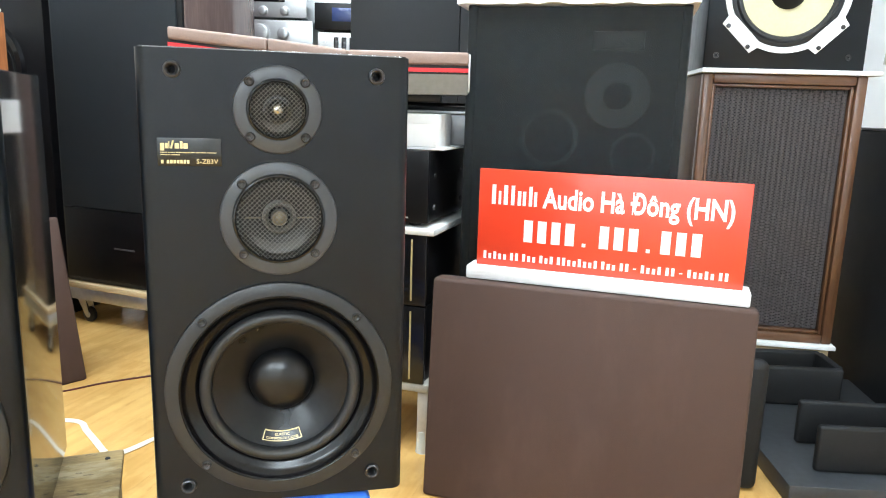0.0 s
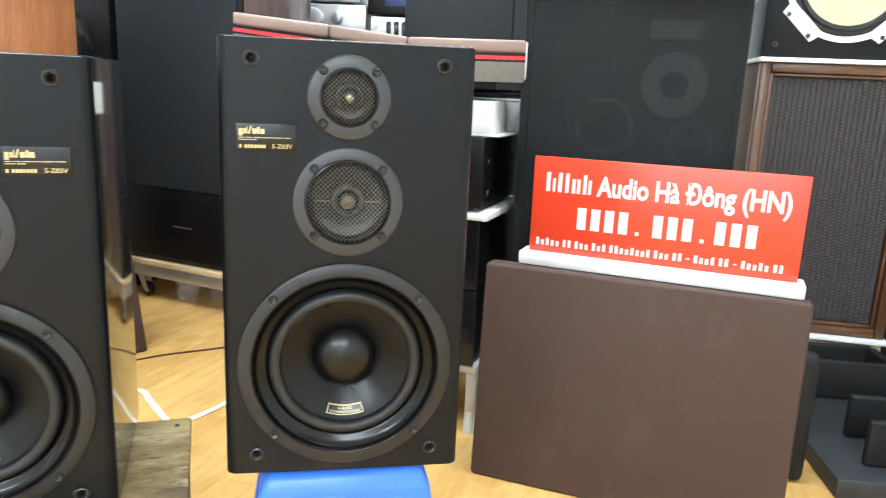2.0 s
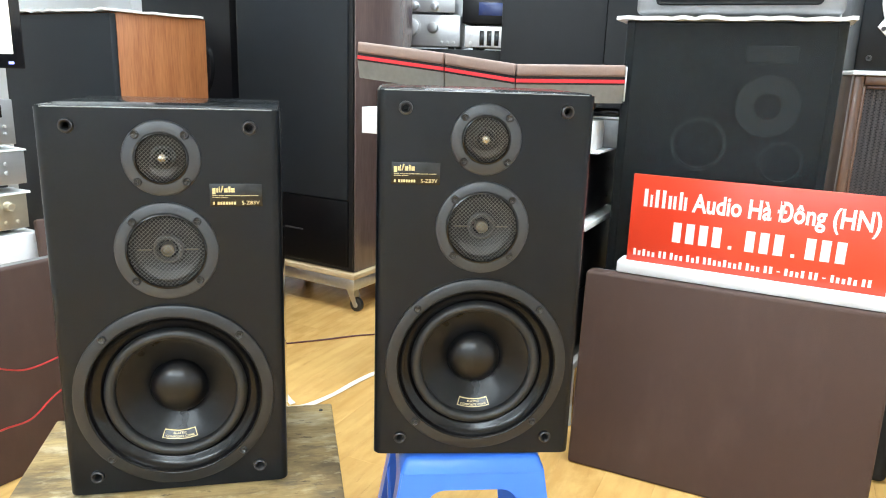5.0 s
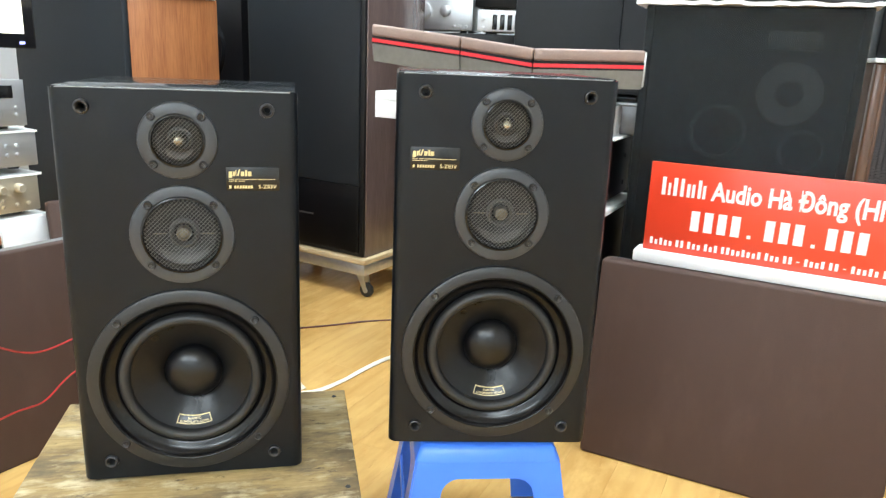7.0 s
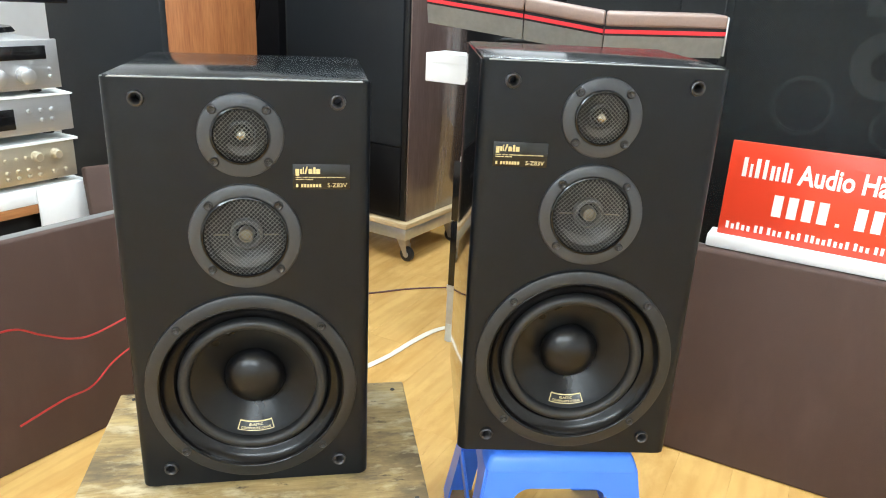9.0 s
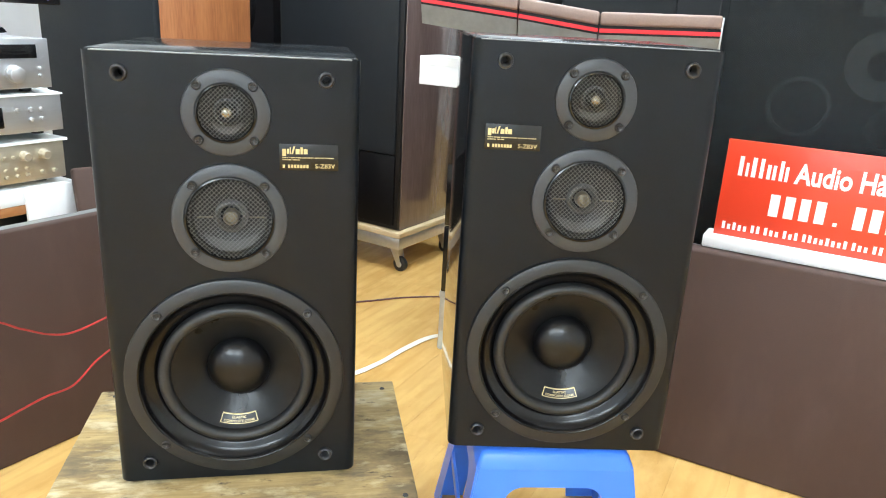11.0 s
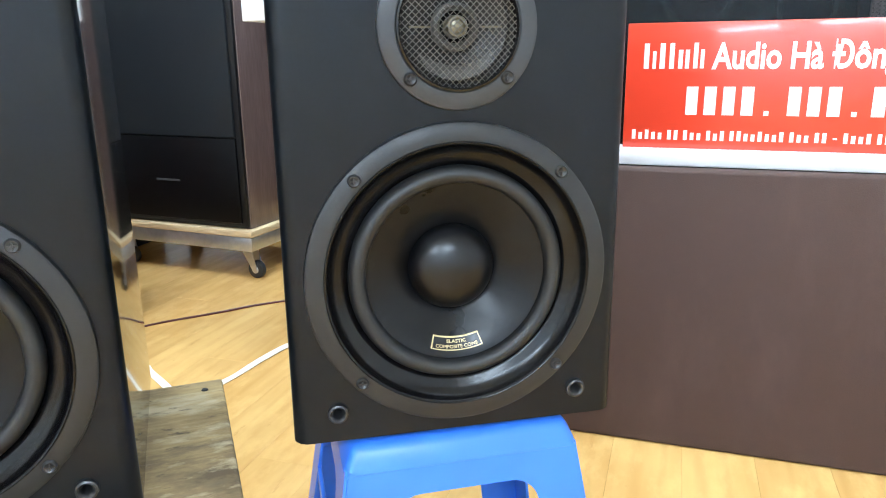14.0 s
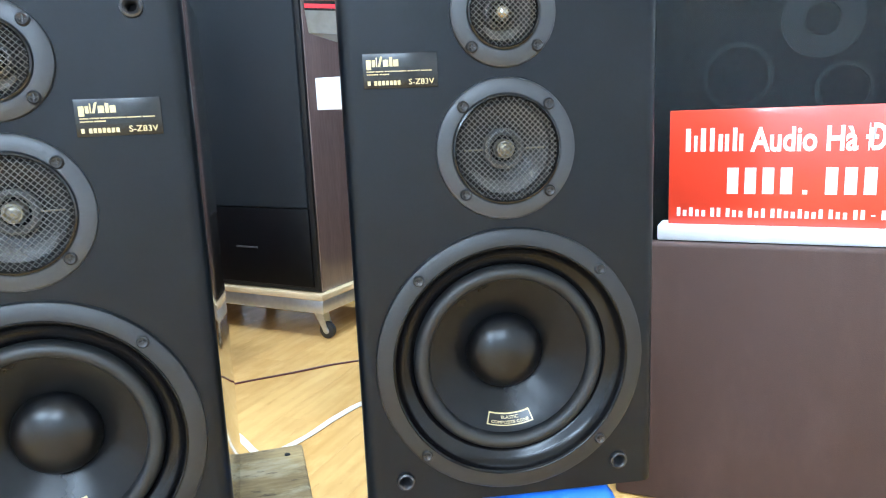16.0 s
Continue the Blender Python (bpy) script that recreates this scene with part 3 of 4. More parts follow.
def stool(m):
    """A moulded stool: domed seat, four side sheets with an arch each that spread downwards."""
    s = thing("plastic_stool", m, "blue moulded plastic stool standing on the floor", "stool")
    H, a, b = 0.309, 0.133, 0.176
    seat = box(-a - 0.004, a + 0.004, -a - 0.004, a + 0.004, H - 0.034, H)
    for v in seat.verts:
        if v.co.z > H - 0.01:
            v.co.x *= 0.90
            v.co.y *= 0.90
    bmesh.ops.bevel(seat, geom=list(seat.edges), offset=0.010, segments=3, profile=0.5, affect="EDGES")
    part("seat", seat, BLUE, s)
    top = H - 0.026
    for k in range(4):
        n = 8
        zo, rr = 0.249, 0.034
        outer = [(-a + 0.004, top), (a - 0.004, top), (b, 0), (b - 0.062, 0)]
        arch = []
        hx = lambda z: a - 0.047 + (b - 0.062 - a + 0.047) * (1 - z / zo)
        arch.append((hx(0.0), 0.0))
        x0 = hx(zo)
        for i in range(n + 1):
            t = math.pi / 2 * i / n
            arch.append((x0 - rr + rr * math.cos(t), zo - rr + rr * math.sin(t)))
        for i in range(n, -1, -1):
            t = math.pi / 2 * i / n
            arch.append((-(x0 - rr + rr * math.cos(t)), zo - rr + rr * math.sin(t)))
        poly = [(-a + 0.004, top), (a - 0.004, top), (b, 0)] + arch + [(-hx(0.0), 0.0), (-b, 0)]
        poly = list(dict.fromkeys(poly))
        bm = prism(poly, -0.002, 0.002)
        for v in bm.verts:
            y = -a - (b - a) * (1 - v.co.z / top) + v.co.y + 0.002
            v.co.y = y
        bmesh.ops.rotate(bm, cent=(0, 0, 0), matrix=Matrix.Rotation(radians(90 * k), 3, "Z"), verts=bm.verts)
        part("side_sheet", bm, BLUE, s, smooth=30)
        c = a + (b - a) * 0.5
        rail = box(-c + 0.01, c - 0.01, -c + 0.002, -c + 0.008, 0.135, 0.160, 0.002)
        bmesh.ops.rotate(rail, cent=(0, 0, 0), matrix=Matrix.Rotation(radians(90 * k), 3, "Z"), verts=rail.verts)
        if k != 0:
            part("rail", rail, BLUE, s)


crate(pose(-0.755, 0.962, 0, 0, 0, 22.2))
stool(pose(-0.2275 - 0.125 * math.sin(radians(14.5)), 1.034 + 0.125 * math.cos(radians(14.5)), 0, 0, 0, 15.5))


# ---- brown panels and the sign ----
def cloth_panel(m, w, h, d, label, share=0.75):
    p = thing("speaker_grille_panel", m, label, "grille panel", "brown cloth panels")
    part("cloth", box(0, w, 0, d * share, 0, h, min(0.009, d * share * 0.4), 3), FABRIC, p)
    part("back_frame", box(0.008, w - 0.008, d * share - 0.002, d, 0.004, h - 0.004, 0.003), GREYP, p, "grey back frame")
    return p


RP = pose(-0.040, 1.603, 0, -4.0, 0, -16.5)
cloth_panel(RP, 0.685, 0.520, 0.075, "large brown cloth-covered grille panel carrying the red sign")
cloth_panel(pose(-1.475, 0.90, 0, -2.5, 0, 68), 0.685, 0.522, 0.06, "large brown cloth grille panel with a grey back frame", 0.34)


_e = Vector((-1.144, 2.222, 0)) - Vector((math.cos(radians(51)), math.sin(radians(51)), 0)) * 0.70
cloth_panel(pose(_e.x, _e.y, 0, -14.5, 0, 51), 0.70, 0.530, 0.055, "brown cloth grille panel leaning back behind the crate")


def sign(m):
    s = thing("shop_sign", m, "red sign board with white print on a white base", "sign")
    part("base", box(-0.018, 0.582, -0.012, 0.055, -0.004, 0.026, 0.004), WHITE, s, "white plastic base")
    b = part("board", box(0, 0.566, 0.010, 0.016, 0.024, 0.244, 0.0015), RED, s, "glossy red board")
    f = 0.010
    # first line: the name as bars, the place in letters
    for x0, x1, top in ((0.0300, 0.0390, 0.0435), (0.0450, 0.0510, 0.030), (0.0570, 0.0660, 0.0435), (0.0735, 0.0815, 0.0435), (0.0885, 0.0960, 0.032), (0.1000, 0.1070, 0.032), (0.1135, 0.1210, 0.0435), (0.1250, 0.1315, 0.032)):
        part("bar", box(x0, x1, f - 0.0006, f + 0.0006, 0.166, 0.166 + top), PRINT, b, smooth=None)
    letters("Audio H\u00e0 \u0110\u00f4ng (HN)", 0.0610, 0.146, f - 0.0002, 0.166, PRINT, b, width=0.392, flat=0.0006, bold=0.0017)
    # the number and the address as bars, a stop after each group
    for x, count, stop in ((0.102, 4, 0.2345), (0.267, 3, 0.3690), (0.394, 3, None)):
        for k in range(count):
            part("bar", box(x + 0.0305 * k + 0.004, x + 0.0305 * k + 0.0235, f - 0.0006, f + 0.0006, 0.086, 0.135), PRINT, b, smooth=None)
        if stop:
            part("bar", box(stop, stop + 0.008, f - 0.0006, f + 0.0006, 0.086, 0.094), PRINT, b, smooth=None)
    x = 0.014
    for i, count in enumerate((5, 2, 3, 3, 8, 3, 2, 1, 4, 2, 1, 5, 2)):
        for k in range(count):
            lone = count == 1
            zb, zt = (0.0475, 0.0500) if lone else (0.0415, 0.0585 if k == 0 or i in (6, 9, 12) else (0.0545, 0.0535, 0.0585)[(k + i) % 3])
            part("bar", box(x + 0.0020, x + 0.0085, f - 0.0006, f + 0.0006, zb, zt), PRINT, b, smooth=None)
            x += 0.0114
        x += 0.0048


SX = pose(0.065, 1.654, 0.522, 0, 0, -17.5)
sign(SX)


# ---- the rack behind ----
def unit(m, w, h, d, body, face, label, knobs=(), windows=(), buttons=(), category="amplifier", name="hifi_unit", feet=True, knob_mat=None):
    """Front at y = 0, right front bottom corner at the origin, reaching to -x."""
    u = thing(name, m, label, category, "stacked hi-fi units")
    z0 = 0.012 if feet else 0.0
    part("case", box(-w + 0.004, -0.004, 0.012, d, z0, h - 0.002, 0.002), body, u)
    part("front_panel", box(-w, 0, 0, 0.014, z0, h, 0.0025), face, u)
    for x, z, r in knobs:
        part("knob", lathe([(r * 1.15, 0.0), (r * 1.15, -0.004), (r, -0.005), (r * 0.94, -0.020), (r * 0.8, -0.022), (0, -0.021)], x, z, 28), knob_mat or face, u)
    for x0, x1, za, zb in windows:
        part("display", box(x0, x1, -0.002, 0.003, za, zb, 0.001), GLOSS, u, "dark display window")
    for x, z, r in buttons:
        part("button", lathe([(r, 0.0), (r, -0.006), (r * 0.8, -0.0075), (0, -0.0075)], x, z, 14), knob_mat or face, u)
    if feet:
        for x in (-w + 0.05, -0.05):
            for y in (0.05, d - 0.05):
                part("foot", lathe_z(0.016, 0.0, 0.014, x, y), RUBBER, u)
    return u


def lathe_z(r, z0, z1, x, y, r2=None, seg=18):
    bm = bmesh.new()
    bmesh.ops.create_cone(bm, cap_ends=True, segments=seg, radius1=r, radius2=r if r2 is None else r2, depth=z1 - z0)
    bmesh.ops.translate(bm, vec=(x, y, (z0 + z1) / 2), verts=bm.verts)
    return bm


RK = pose(-0.052, 1.800, 0, 0, 0, -17.5)


def on_rack(z, dx=0.0, dy=0.0):
    return RK @ pose(dx, dy, z)


st = thing("rack_stand", RK, "beige steel stand with clear feet under the hi-fi stack", "stand")
part("frame", box(-0.608, 0.012, 0.002, 0.36, 0.170, 0.193, 0.004), BEIGE, st)
for x in (-0.593, -0.003):
    for y in (0.02, 0.34):
        lg = part("leg", box(x - 0.014, x + 0.014, y - 0.014, y + 0.014, 0.03, 0.171, 0.003), BEIGE, st)
        part("foot_cup", lathe_z(0.019, 0.0, 0.060, x, y, 0.017), GLASSY, lg, "clear plastic foot cup")
for z0, z1 in ((0.193, 0.398), (0.402, 0.583)):
    u = unit(on_rack(z0), 0.602, z1 - z0, 0.34, BLACK, GLOSS, "black hi-fi unit with a gold line on its front", buttons=[(-0.12, 0.08, 0.006), (-0.15, 0.08, 0.006), (-0.12, 0.05, 0.006), (-0.45, 0.1, 0.02)], knob_mat=SCREW, category="hi-fi unit", feet=False)
    part("gold_line", box(-0.040, -0.036, -0.003, 0.001, 0.012, z1 - z0 - 0.012), GOLD, u)
bd = thing("shelf_board", on_rack(0.583), "thin white foam board between stacked units", "board")
part("board", box(-0.58, 0.02, -0.004, 0.36, 0.0, 0.018, 0.003), FOAM, bd)
u = unit(on_rack(0.601), 0.46, 0.190, 0.34, BLACK, BLACK, "black amplifier with a plain metal case", knobs=[(-0.10, 0.10, 0.022), (-0.2, 0.06, 0.012), (-0.25, 0.06, 0.012)], windows=[(-0.42, -0.3, 0.09, 0.13)], knob_mat=SCREW)
for y, z in ((0.06, 0.045), (0.28, 0.045), (0.28, 0.125), (0.06, 0.125)):
    bm = bmesh.new()
    bmesh.ops.create_cone(bm, cap_ends=True, segments=16, radius1=0.008, radius2=0.006, depth=0.004)
    bmesh.ops.rotate(bm, cent=(0, 0, 0), matrix=Matrix.Rotation(radians(90), 3, "Y"), verts=bm.verts)
    bmesh.ops.translate(bm, vec=(-0.003, y, z), verts=bm.verts)
    part("case_screw", bm, SCREW, u)
bars(-0.10, -0.05, 0.022, 0.026, -0.0006, [5, 3], PRINT, u)
sh = thing("paper_sheet", on_rack(0.791), "white paper sheet lying on the amplifier", "paper")
part("sheet", box(-0.50, 0.028, 0.03, 0.36, 0.0, 0.006, 0.001), PAPER, sh)
cb = thing("card_box", on_rack(0.7975, 0.02, 0.02), "long plain white cardboard box under the console", "box")
part("carton", box(-0.748, -0.012, 0.01, 0.12, 0.0, 0.080, 0.002), PAPER, cb)
part("lid_flap", box(-0.73, -0.016, 0.008, 0.012, 0.056, 0.0795), PAPER, cb)
dk = thing("turntable", on_rack(0.7975, 0.05, 0.16), "dark grey turntable base with a bright rim under the console", "turntable")
part("plinth", box(-0.5, 0.0, 0.0, 0.22, 0.0, 0.080, 0.004), GREYM, dk)
part("rim", box(-0.502, 0.003, -0.002, 0.222, 0.0803, 0.087, 0.001), SILVER, dk)
part("lid", box(-0.49, -0.01, 0.01, 0.21, 0.0873, 0.108, 0.006), GLOSS, dk)


def console():
    """A bent three-section cover with a red strip; each section meets the next at a dark joint."""
    c = thing("console_cover", pose(0, 0, 0), "brown and grey three-section cover with a red strip", "console cover")
    P = [Vector((-0.690, 1.838, 1.066)), Vector((-0.437, 1.790, 1.041)), Vector((-0.243, 1.752, 1.018)), Vector((0.036, 1.822, 1.024))]
    bands = [("brown_top", 0.0, 0.030, 0.0, BROWNEDGE, "padded brown leatherette top"), ("dark_groove", 0.030, 0.037, 0.006, BLACK, ""), ("red_strip", 0.037, 0.046, 0.003, REDLINE, "bright red strip"), ("dark_groove", 0.046, 0.051, 0.006, BLACK, ""), ("grey_side", 0.051, 0.098, 0.004, mat("console_grey", (0.24, 0.245, 0.235), 0.45, scale=80), "grey plastic side")]
    back = 0.26
    for i, (p, q) in enumerate(zip(P, P[1:])):
        g = 0.0015
        d = (q - p).normalized()
        a, b = p + d * (g if i else 0), q - d * (g if i < 2 else 0)
        for name, t0, t1, inset, m, lab in bands:
            bm = bmesh.new()
            under = 0.02 if name == "grey_side" else 0.0
            vs = []
            for s in (a, b):
                vs.append([bm.verts.new((s.x, s.y + inset, s.z - t0)), bm.verts.new((s.x, s.y + back, s.z - t0)), bm.verts.new((s.x, s.y + back, s.z - t1)), bm.verts.new((s.x, s.y + inset + under, s.z - t1))])
            bm.faces.new(vs[0][::-1])
            bm.faces.new(vs[1])
            for k in range(4):
                bm.faces.new((vs[0][k], vs[0][(k + 1) % 4], vs[1][(k + 1) % 4], vs[1][k]))
            if name == "brown_top":
                bmesh.ops.recalc_face_normals(bm, faces=bm.faces)
                bmesh.ops.bevel(bm, geom=[e for e in bm.edges], offset=0.006, segments=3, profile=0.5, affect="EDGES")
            part(name, bm, m, c, lab)
    e = P[3]
    bm = box(e.x, e.x + 0.004, e.y + 0.004, e.y + back - 0.01, e.z - 0.092, e.z - 0.004, 0.001)
    part("end_cap", bm, SILVER, c, "pale metal end cap")
    bm = box(-0.52, -0.03, 1.90, 2.06, 0.905, 0.93, 0.004)
    part("foot_block", bm, BLACK, c)


console()
# silver amplifier on a low shelf further back
sf = thing("low_bench", pose(-0.72, 3.86, 0), "low wooden bench under a silver amplifier by the wall", "bench")
part("top", box(-0.62, 0.0, 0.0, 0.38, 0.165, 0.200, 0.004), PLY, sf)
for x in (-0.60, -0.06):
    part("side", box(x, x + 0.04, 0.02, 0.36, 0.0, 0.1645, 0.003), PLY, sf)
unit(pose(-0.86, 3.88, 0.200), 0.43, 0.185, 0.33, SILVER, SILVER, "silver amplifier with round knobs on a low bench", knobs=[(-0.20, 0.05, 0.016), (-0.15, 0.05, 0.016), (-0.10, 0.05, 0.016), (-0.3, 0.1, 0.03)], windows=[(-0.2, -0.05, 0.1, 0.15)])


# ---- tall loudspeakers ----
def dolly(m, w, d, z):
    c = thing("dolly", m, "pale wooden dolly with a steel frame on swivel casters", "dolly")
    part("board", box(-w - 0.02, 0.022, -0.022, d + 0.02, z - 0.022, z, 0.003), PLY, c, "pale plywood board")
    part("frame", box(-w - 0.018, 0.02, -0.020, d + 0.018, z - 0.068, z - 0.0225, 0.002), STEEL, c, "bare steel frame")
    for x in (-w + 0.05, -0.03):
        for y in (0.03, d - 0.04):
            k = part("caster", box(x - 0.03, x + 0.03, y - 0.03, y + 0.03, z - 0.075, z - 0.0685, 0.001), STEEL, c)
            for s in (-1, 1):
                part("fork", prism([(x - 0.018, 0.096), (x + 0.022, 0.096), (x + 0.036, 0.032), (x + 0.020, 0.026)], y + s * 0.016 - 0.0015, y + s * 0.016 + 0.0015), STEEL, k)
            part("wheel", lathe([(0.0, y - 0.012), (0.012, y - 0.012), (0.024, y - 0.011), (0.030, y - 0.008), (0.030, y + 0.008), (0.024, y + 0.011), (0.012, y + 0.012), (0.0, y + 0.012)], x + 0.026, 0.030, 32), RUBBER, k, "black rubber wheel")
            part("hub", lathe([(0.0, y - 0.0145), (0.010, y - 0.0145), (0.013, y - 0.012), (0.013, y + 0.012), (0.010, y + 0.0145), (0.0, y + 0.0145)], x + 0.026, 0.030, 24), STEEL, k)


BSM = pose(-0.932, 2.600, 0, 0, 0, -21)
dolly(BSM, 0.628, 0.40, 0.171)
tl = thing("tower_loudspeaker", BSM @ pose(0, 0, 0.171), "tall black-fronted loudspeaker with dark walnut sides on a dolly", "loudspeaker")
part("cabinet", box(-0.628, 0, 0.012, 0.40, 0, 1.62, 0.003), WALNUT, tl, "dark glossy walnut cabinet")
part("front_frame", box(-0.624, -0.004, 0.0, 0.014, 0.004, 1.616, 0.004), BLACK, tl)
part("upper_grille", box(-0.606, -0.022, -0.012, 0.002, 0.300, 1.600, 0.006), CLOTH, tl, "black cloth grille")
part("lower_grille", box(-0.606, -0.022, -0.010, 0.002, 0.020, 0.2975, 0.004), mat("lower_panel_black", (0.003, 0.003, 0.0035), 0.35, spec=0.18, scale=60, bump=0.01), tl, "black lower panel")
part("badge", box(-0.36, -0.26, -0.0125, -0.009, 0.150, 0.156), RING, tl)

nb = thing("tower_loudspeaker", pose(-1.56, 2.86, 0, 0, 0, -14), "black loudspeaker cabinet with a large bare woofer", "loudspeaker")
part("cabinet", box(-0.5, 0, 0, 0.35, 0, 1.75, 0.01), BLACK, nb)
part("woofer", lathe([(0.19, 0.004), (0.185, -0.02), (0.17, -0.028), (0.155, -0.02), (0.15, 0.0), (0.14, -0.012), (0.125, 0.0), (0.05, 0.003), (0.04, -0.01), (0.0, -0.02)], -0.28, 0.98, 64), GLOSS, nb, "glossy black woofer")

OCM = pose(-1.626, 2.138, 0, 0, 0, -23.4)
oc = thing("wooden_loudspeaker", OCM, "teak-veneered loudspeaker with a black cloth front, foam sheet on top", "loudspeaker")
part("cabinet", box(-0.72, 0, 0.012, 0.378, 0, 1.150, 0.003), ORANGE, oc, "orange-brown teak cabinet")
part("grille", box(-0.718, -0.002, -0.012, 0.014, 0.006, 1.146, 0.005), CLOTH, oc, "black cloth grille")


def foam(m, w, d, t, label, wave=0.004, seed=1):
    """A thin sheet whose edges curl."""
    f = thing("foam_sheet", m, label, "foam sheet", "foam sheets")
    bm = bmesh.new()
    bmesh.ops.create_grid(bm, x_segments=40, y_segments=16, size=0.5)
    for v in bm.verts:
        x, y = v.co.x * w, v.co.y * d
        e = max(abs(v.co.x), abs(v.co.y)) * 2
        v.co = Vector((x - w / 2, y + d / 2, t / 2 + abs(noise.noise((x * 14 + seed, y * 9, seed))) * wave * 2 + (noise.noise((x * 25, y * 25, seed + 5)) + 0.6) * wave * e ** 6))
    r = bmesh.ops.extrude_face_region(bm, geom=list(bm.faces))
    for v in [g for g in r["geom"] if isinstance(g, bmesh.types.BMVert)]:
        v.co.z -= t
        v.co.z = max(v.co.z, 0)
    part("sheet", bm, FOAM, f, smooth=60)


foam(OCM @ pose(0.012, -0.02, 1.150), 0.75, 0.38, 0.008, "crumpled white foam sheet on the teak loudspeaker", 0.006, 3)

BGM = pose(0.532, 1.749, 0, 0, 0, -13.5)
bg = thing("black_loudspeaker", BGM, "large black loudspeaker, its drivers showing faintly through the cloth", "loudspeaker")
SEE = mat("see_through_cloth", (0.016, 0.020, 0.022), 0.65, spec=0.25, var=0.08, scale=500, bump=0.0)
_n = SEE.node_tree.nodes
_tr = _n.new("ShaderNodeBsdfTransparent")
_mx = _n.new("ShaderNodeMixShader")
_mx.inputs[0].default_value = 0.46
SEE.node_tree.links.new(_n["Principled BSDF"].outputs[0], _mx.inputs[1])
SEE.node_tree.links.new(_tr.outputs[0], _mx.inputs[2])
SEE.node_tree.links.new(_mx.outputs[0], _n["Material Output"].inputs[0])
BW, BH = 0.514, 1.137
part("cabinet", box(-BW, 0, 0.02, 0.36, 0, BH, 0.004), MATT, bg)
part("grille_frame", box(-BW, -BW + 0.02, -0.004, 0.021, 0.0, BH, 0.003), MATT, bg)
part("grille_frame", box(-0.02, 0, -0.004, 0.021, 0.0, BH, 0.003), MATT, bg)
part("grille_cloth", box(-BW + 0.003, -0.003, -0.0065, -0.0048, 0.01, BH - 0.004), SEE, bg, "thin black grille cloth", smooth=None)
DIML = mat("driver_dark_grey", (0.11, 0.12, 0.125), 0.5, scale=60)
DIM = mat("driver_grey", (0.15, 0.165, 0.17), 0.5, scale=60)
for name, x, z, R, r in (("midrange", -0.152, 0.934, 0.076, 0.033), ("woofer", -0.307, 0.830, 0.070, 0.060), ("tweeter", -0.106, 0.795, 0.054, 0.046), ("woofer", -0.26, 0.42, 0.18, 0.165)):
    part(name, lathe([(R, 0.021), (R, 0.012), (r, 0.010), (r, 0.0205)], x, z, 56), DIM if name == "midrange" else DIML, bg)
part("badge", box(-0.217, -0.099, 0.012, 0.021, 1.039, 1.080, 0.002), DIM, bg)
foam(BGM @ pose(0.015, -0.02, BH), BW + 0.04, 0.38, 0.009, "white foam sheet on the big black loudspeaker", 0.005, 8)
tb = thing("grey_loudspeaker", BGM @ pose(-0.01, 0.02, BH + 0.018), "dark grey loudspeaker standing on a foam sheet", "loudspeaker")
part("cabinet", box(-0.49, 0, 0.012, 0.30, 0, 0.42, 0.014, 3), GREYM, tb)
part("grille", box(-0.44, -0.05, -0.004, 0.014, 0.022, 0.40, 0.012, 3), BLACK, tb)
pn = thing("tall_cabinet", pose(0.42, 2.78, 0, 0, 0, -4), "tall plain black cabinet far behind", "cabinet")
part("carcass", box(-0.82, 0, 0.018, 0.4, 0, 1.85, 0.004), MATT, pn)
for x0, x1 in ((-0.816, -0.411), (-0.409, -0.004)):
    part("door", box(x0, x1, 0, 0.0178, 0.004, 1.846, 0.003), MATT, pn)

# ---- walnut loudspeaker with the cream woofer on top ----
WDM = pose(0.770, 2.3695, 0, 0, 0, -8)
WW, Z0, Z1 = 0.474, 0.180, 1.022
wd = thing("walnut_loudspeaker", WDM @ pose(0, 0, Z0), "vintage walnut loudspeaker with a woven brown grille", "loudspeaker")
hh = Z1 - Z0
part("cabinet", box(0, WW, 0.03, 0.36, 0, hh, 0.003), wood("side_walnut", (0.05, 0.024, 0.012), (0.10, 0.05, 0.024), 0.6, 5, (12, 12, 1)), wd)
for x0, x1 in ((0, 0.030), (WW - 0.030, WW)):
    part("frame_stile", box(x0, x1, -0.010, 0.031, 0, hh, 0.005), FRAMEW, wd)
for z0, z1 in ((0, 0.030), (hh - 0.030, hh)):
    part("frame_rail", box(0.0305, WW - 0.0305, -0.009, 0.031, z0, z1, 0.005), FRAMEH, wd)
for x0, x1 in ((0.031, 0.041), (WW - 0.041, WW - 0.031)):
    part("frame_bead", box(x0, x1, 0.002, 0.031, 0.031, hh - 0.031, 0.003), FRAMEW, wd)
for z0, z1 in ((0.031, 0.041), (hh - 0.041, hh - 0.031)):
    part("frame_bead", box(0.0415, WW - 0.0415, 0.002, 0.031, z0, z1, 0.003), FRAMEH, wd)
WEAVE = mat("woven_grille", (0.055, 0.046, 0.048), 0.6, var=0.2, scale=200, bump=0.2)
part("grille_back", box(0.042, WW - 0.042, 0.024, 0.029, 0.042, hh - 0.042), DARK, wd, smooth=None)
weave = bmesh.new()
cols, rows = 24, 72
cw, rh = (WW - 0.086) / cols, (hh - 0.086) / rows
for i in range(cols):
    box(0.043 + i * cw + cw * 0.40, 0.043 + i * cw + cw * 0.60, 0.018, 0.023, 0.043, hh - 0.043, bm=weave)
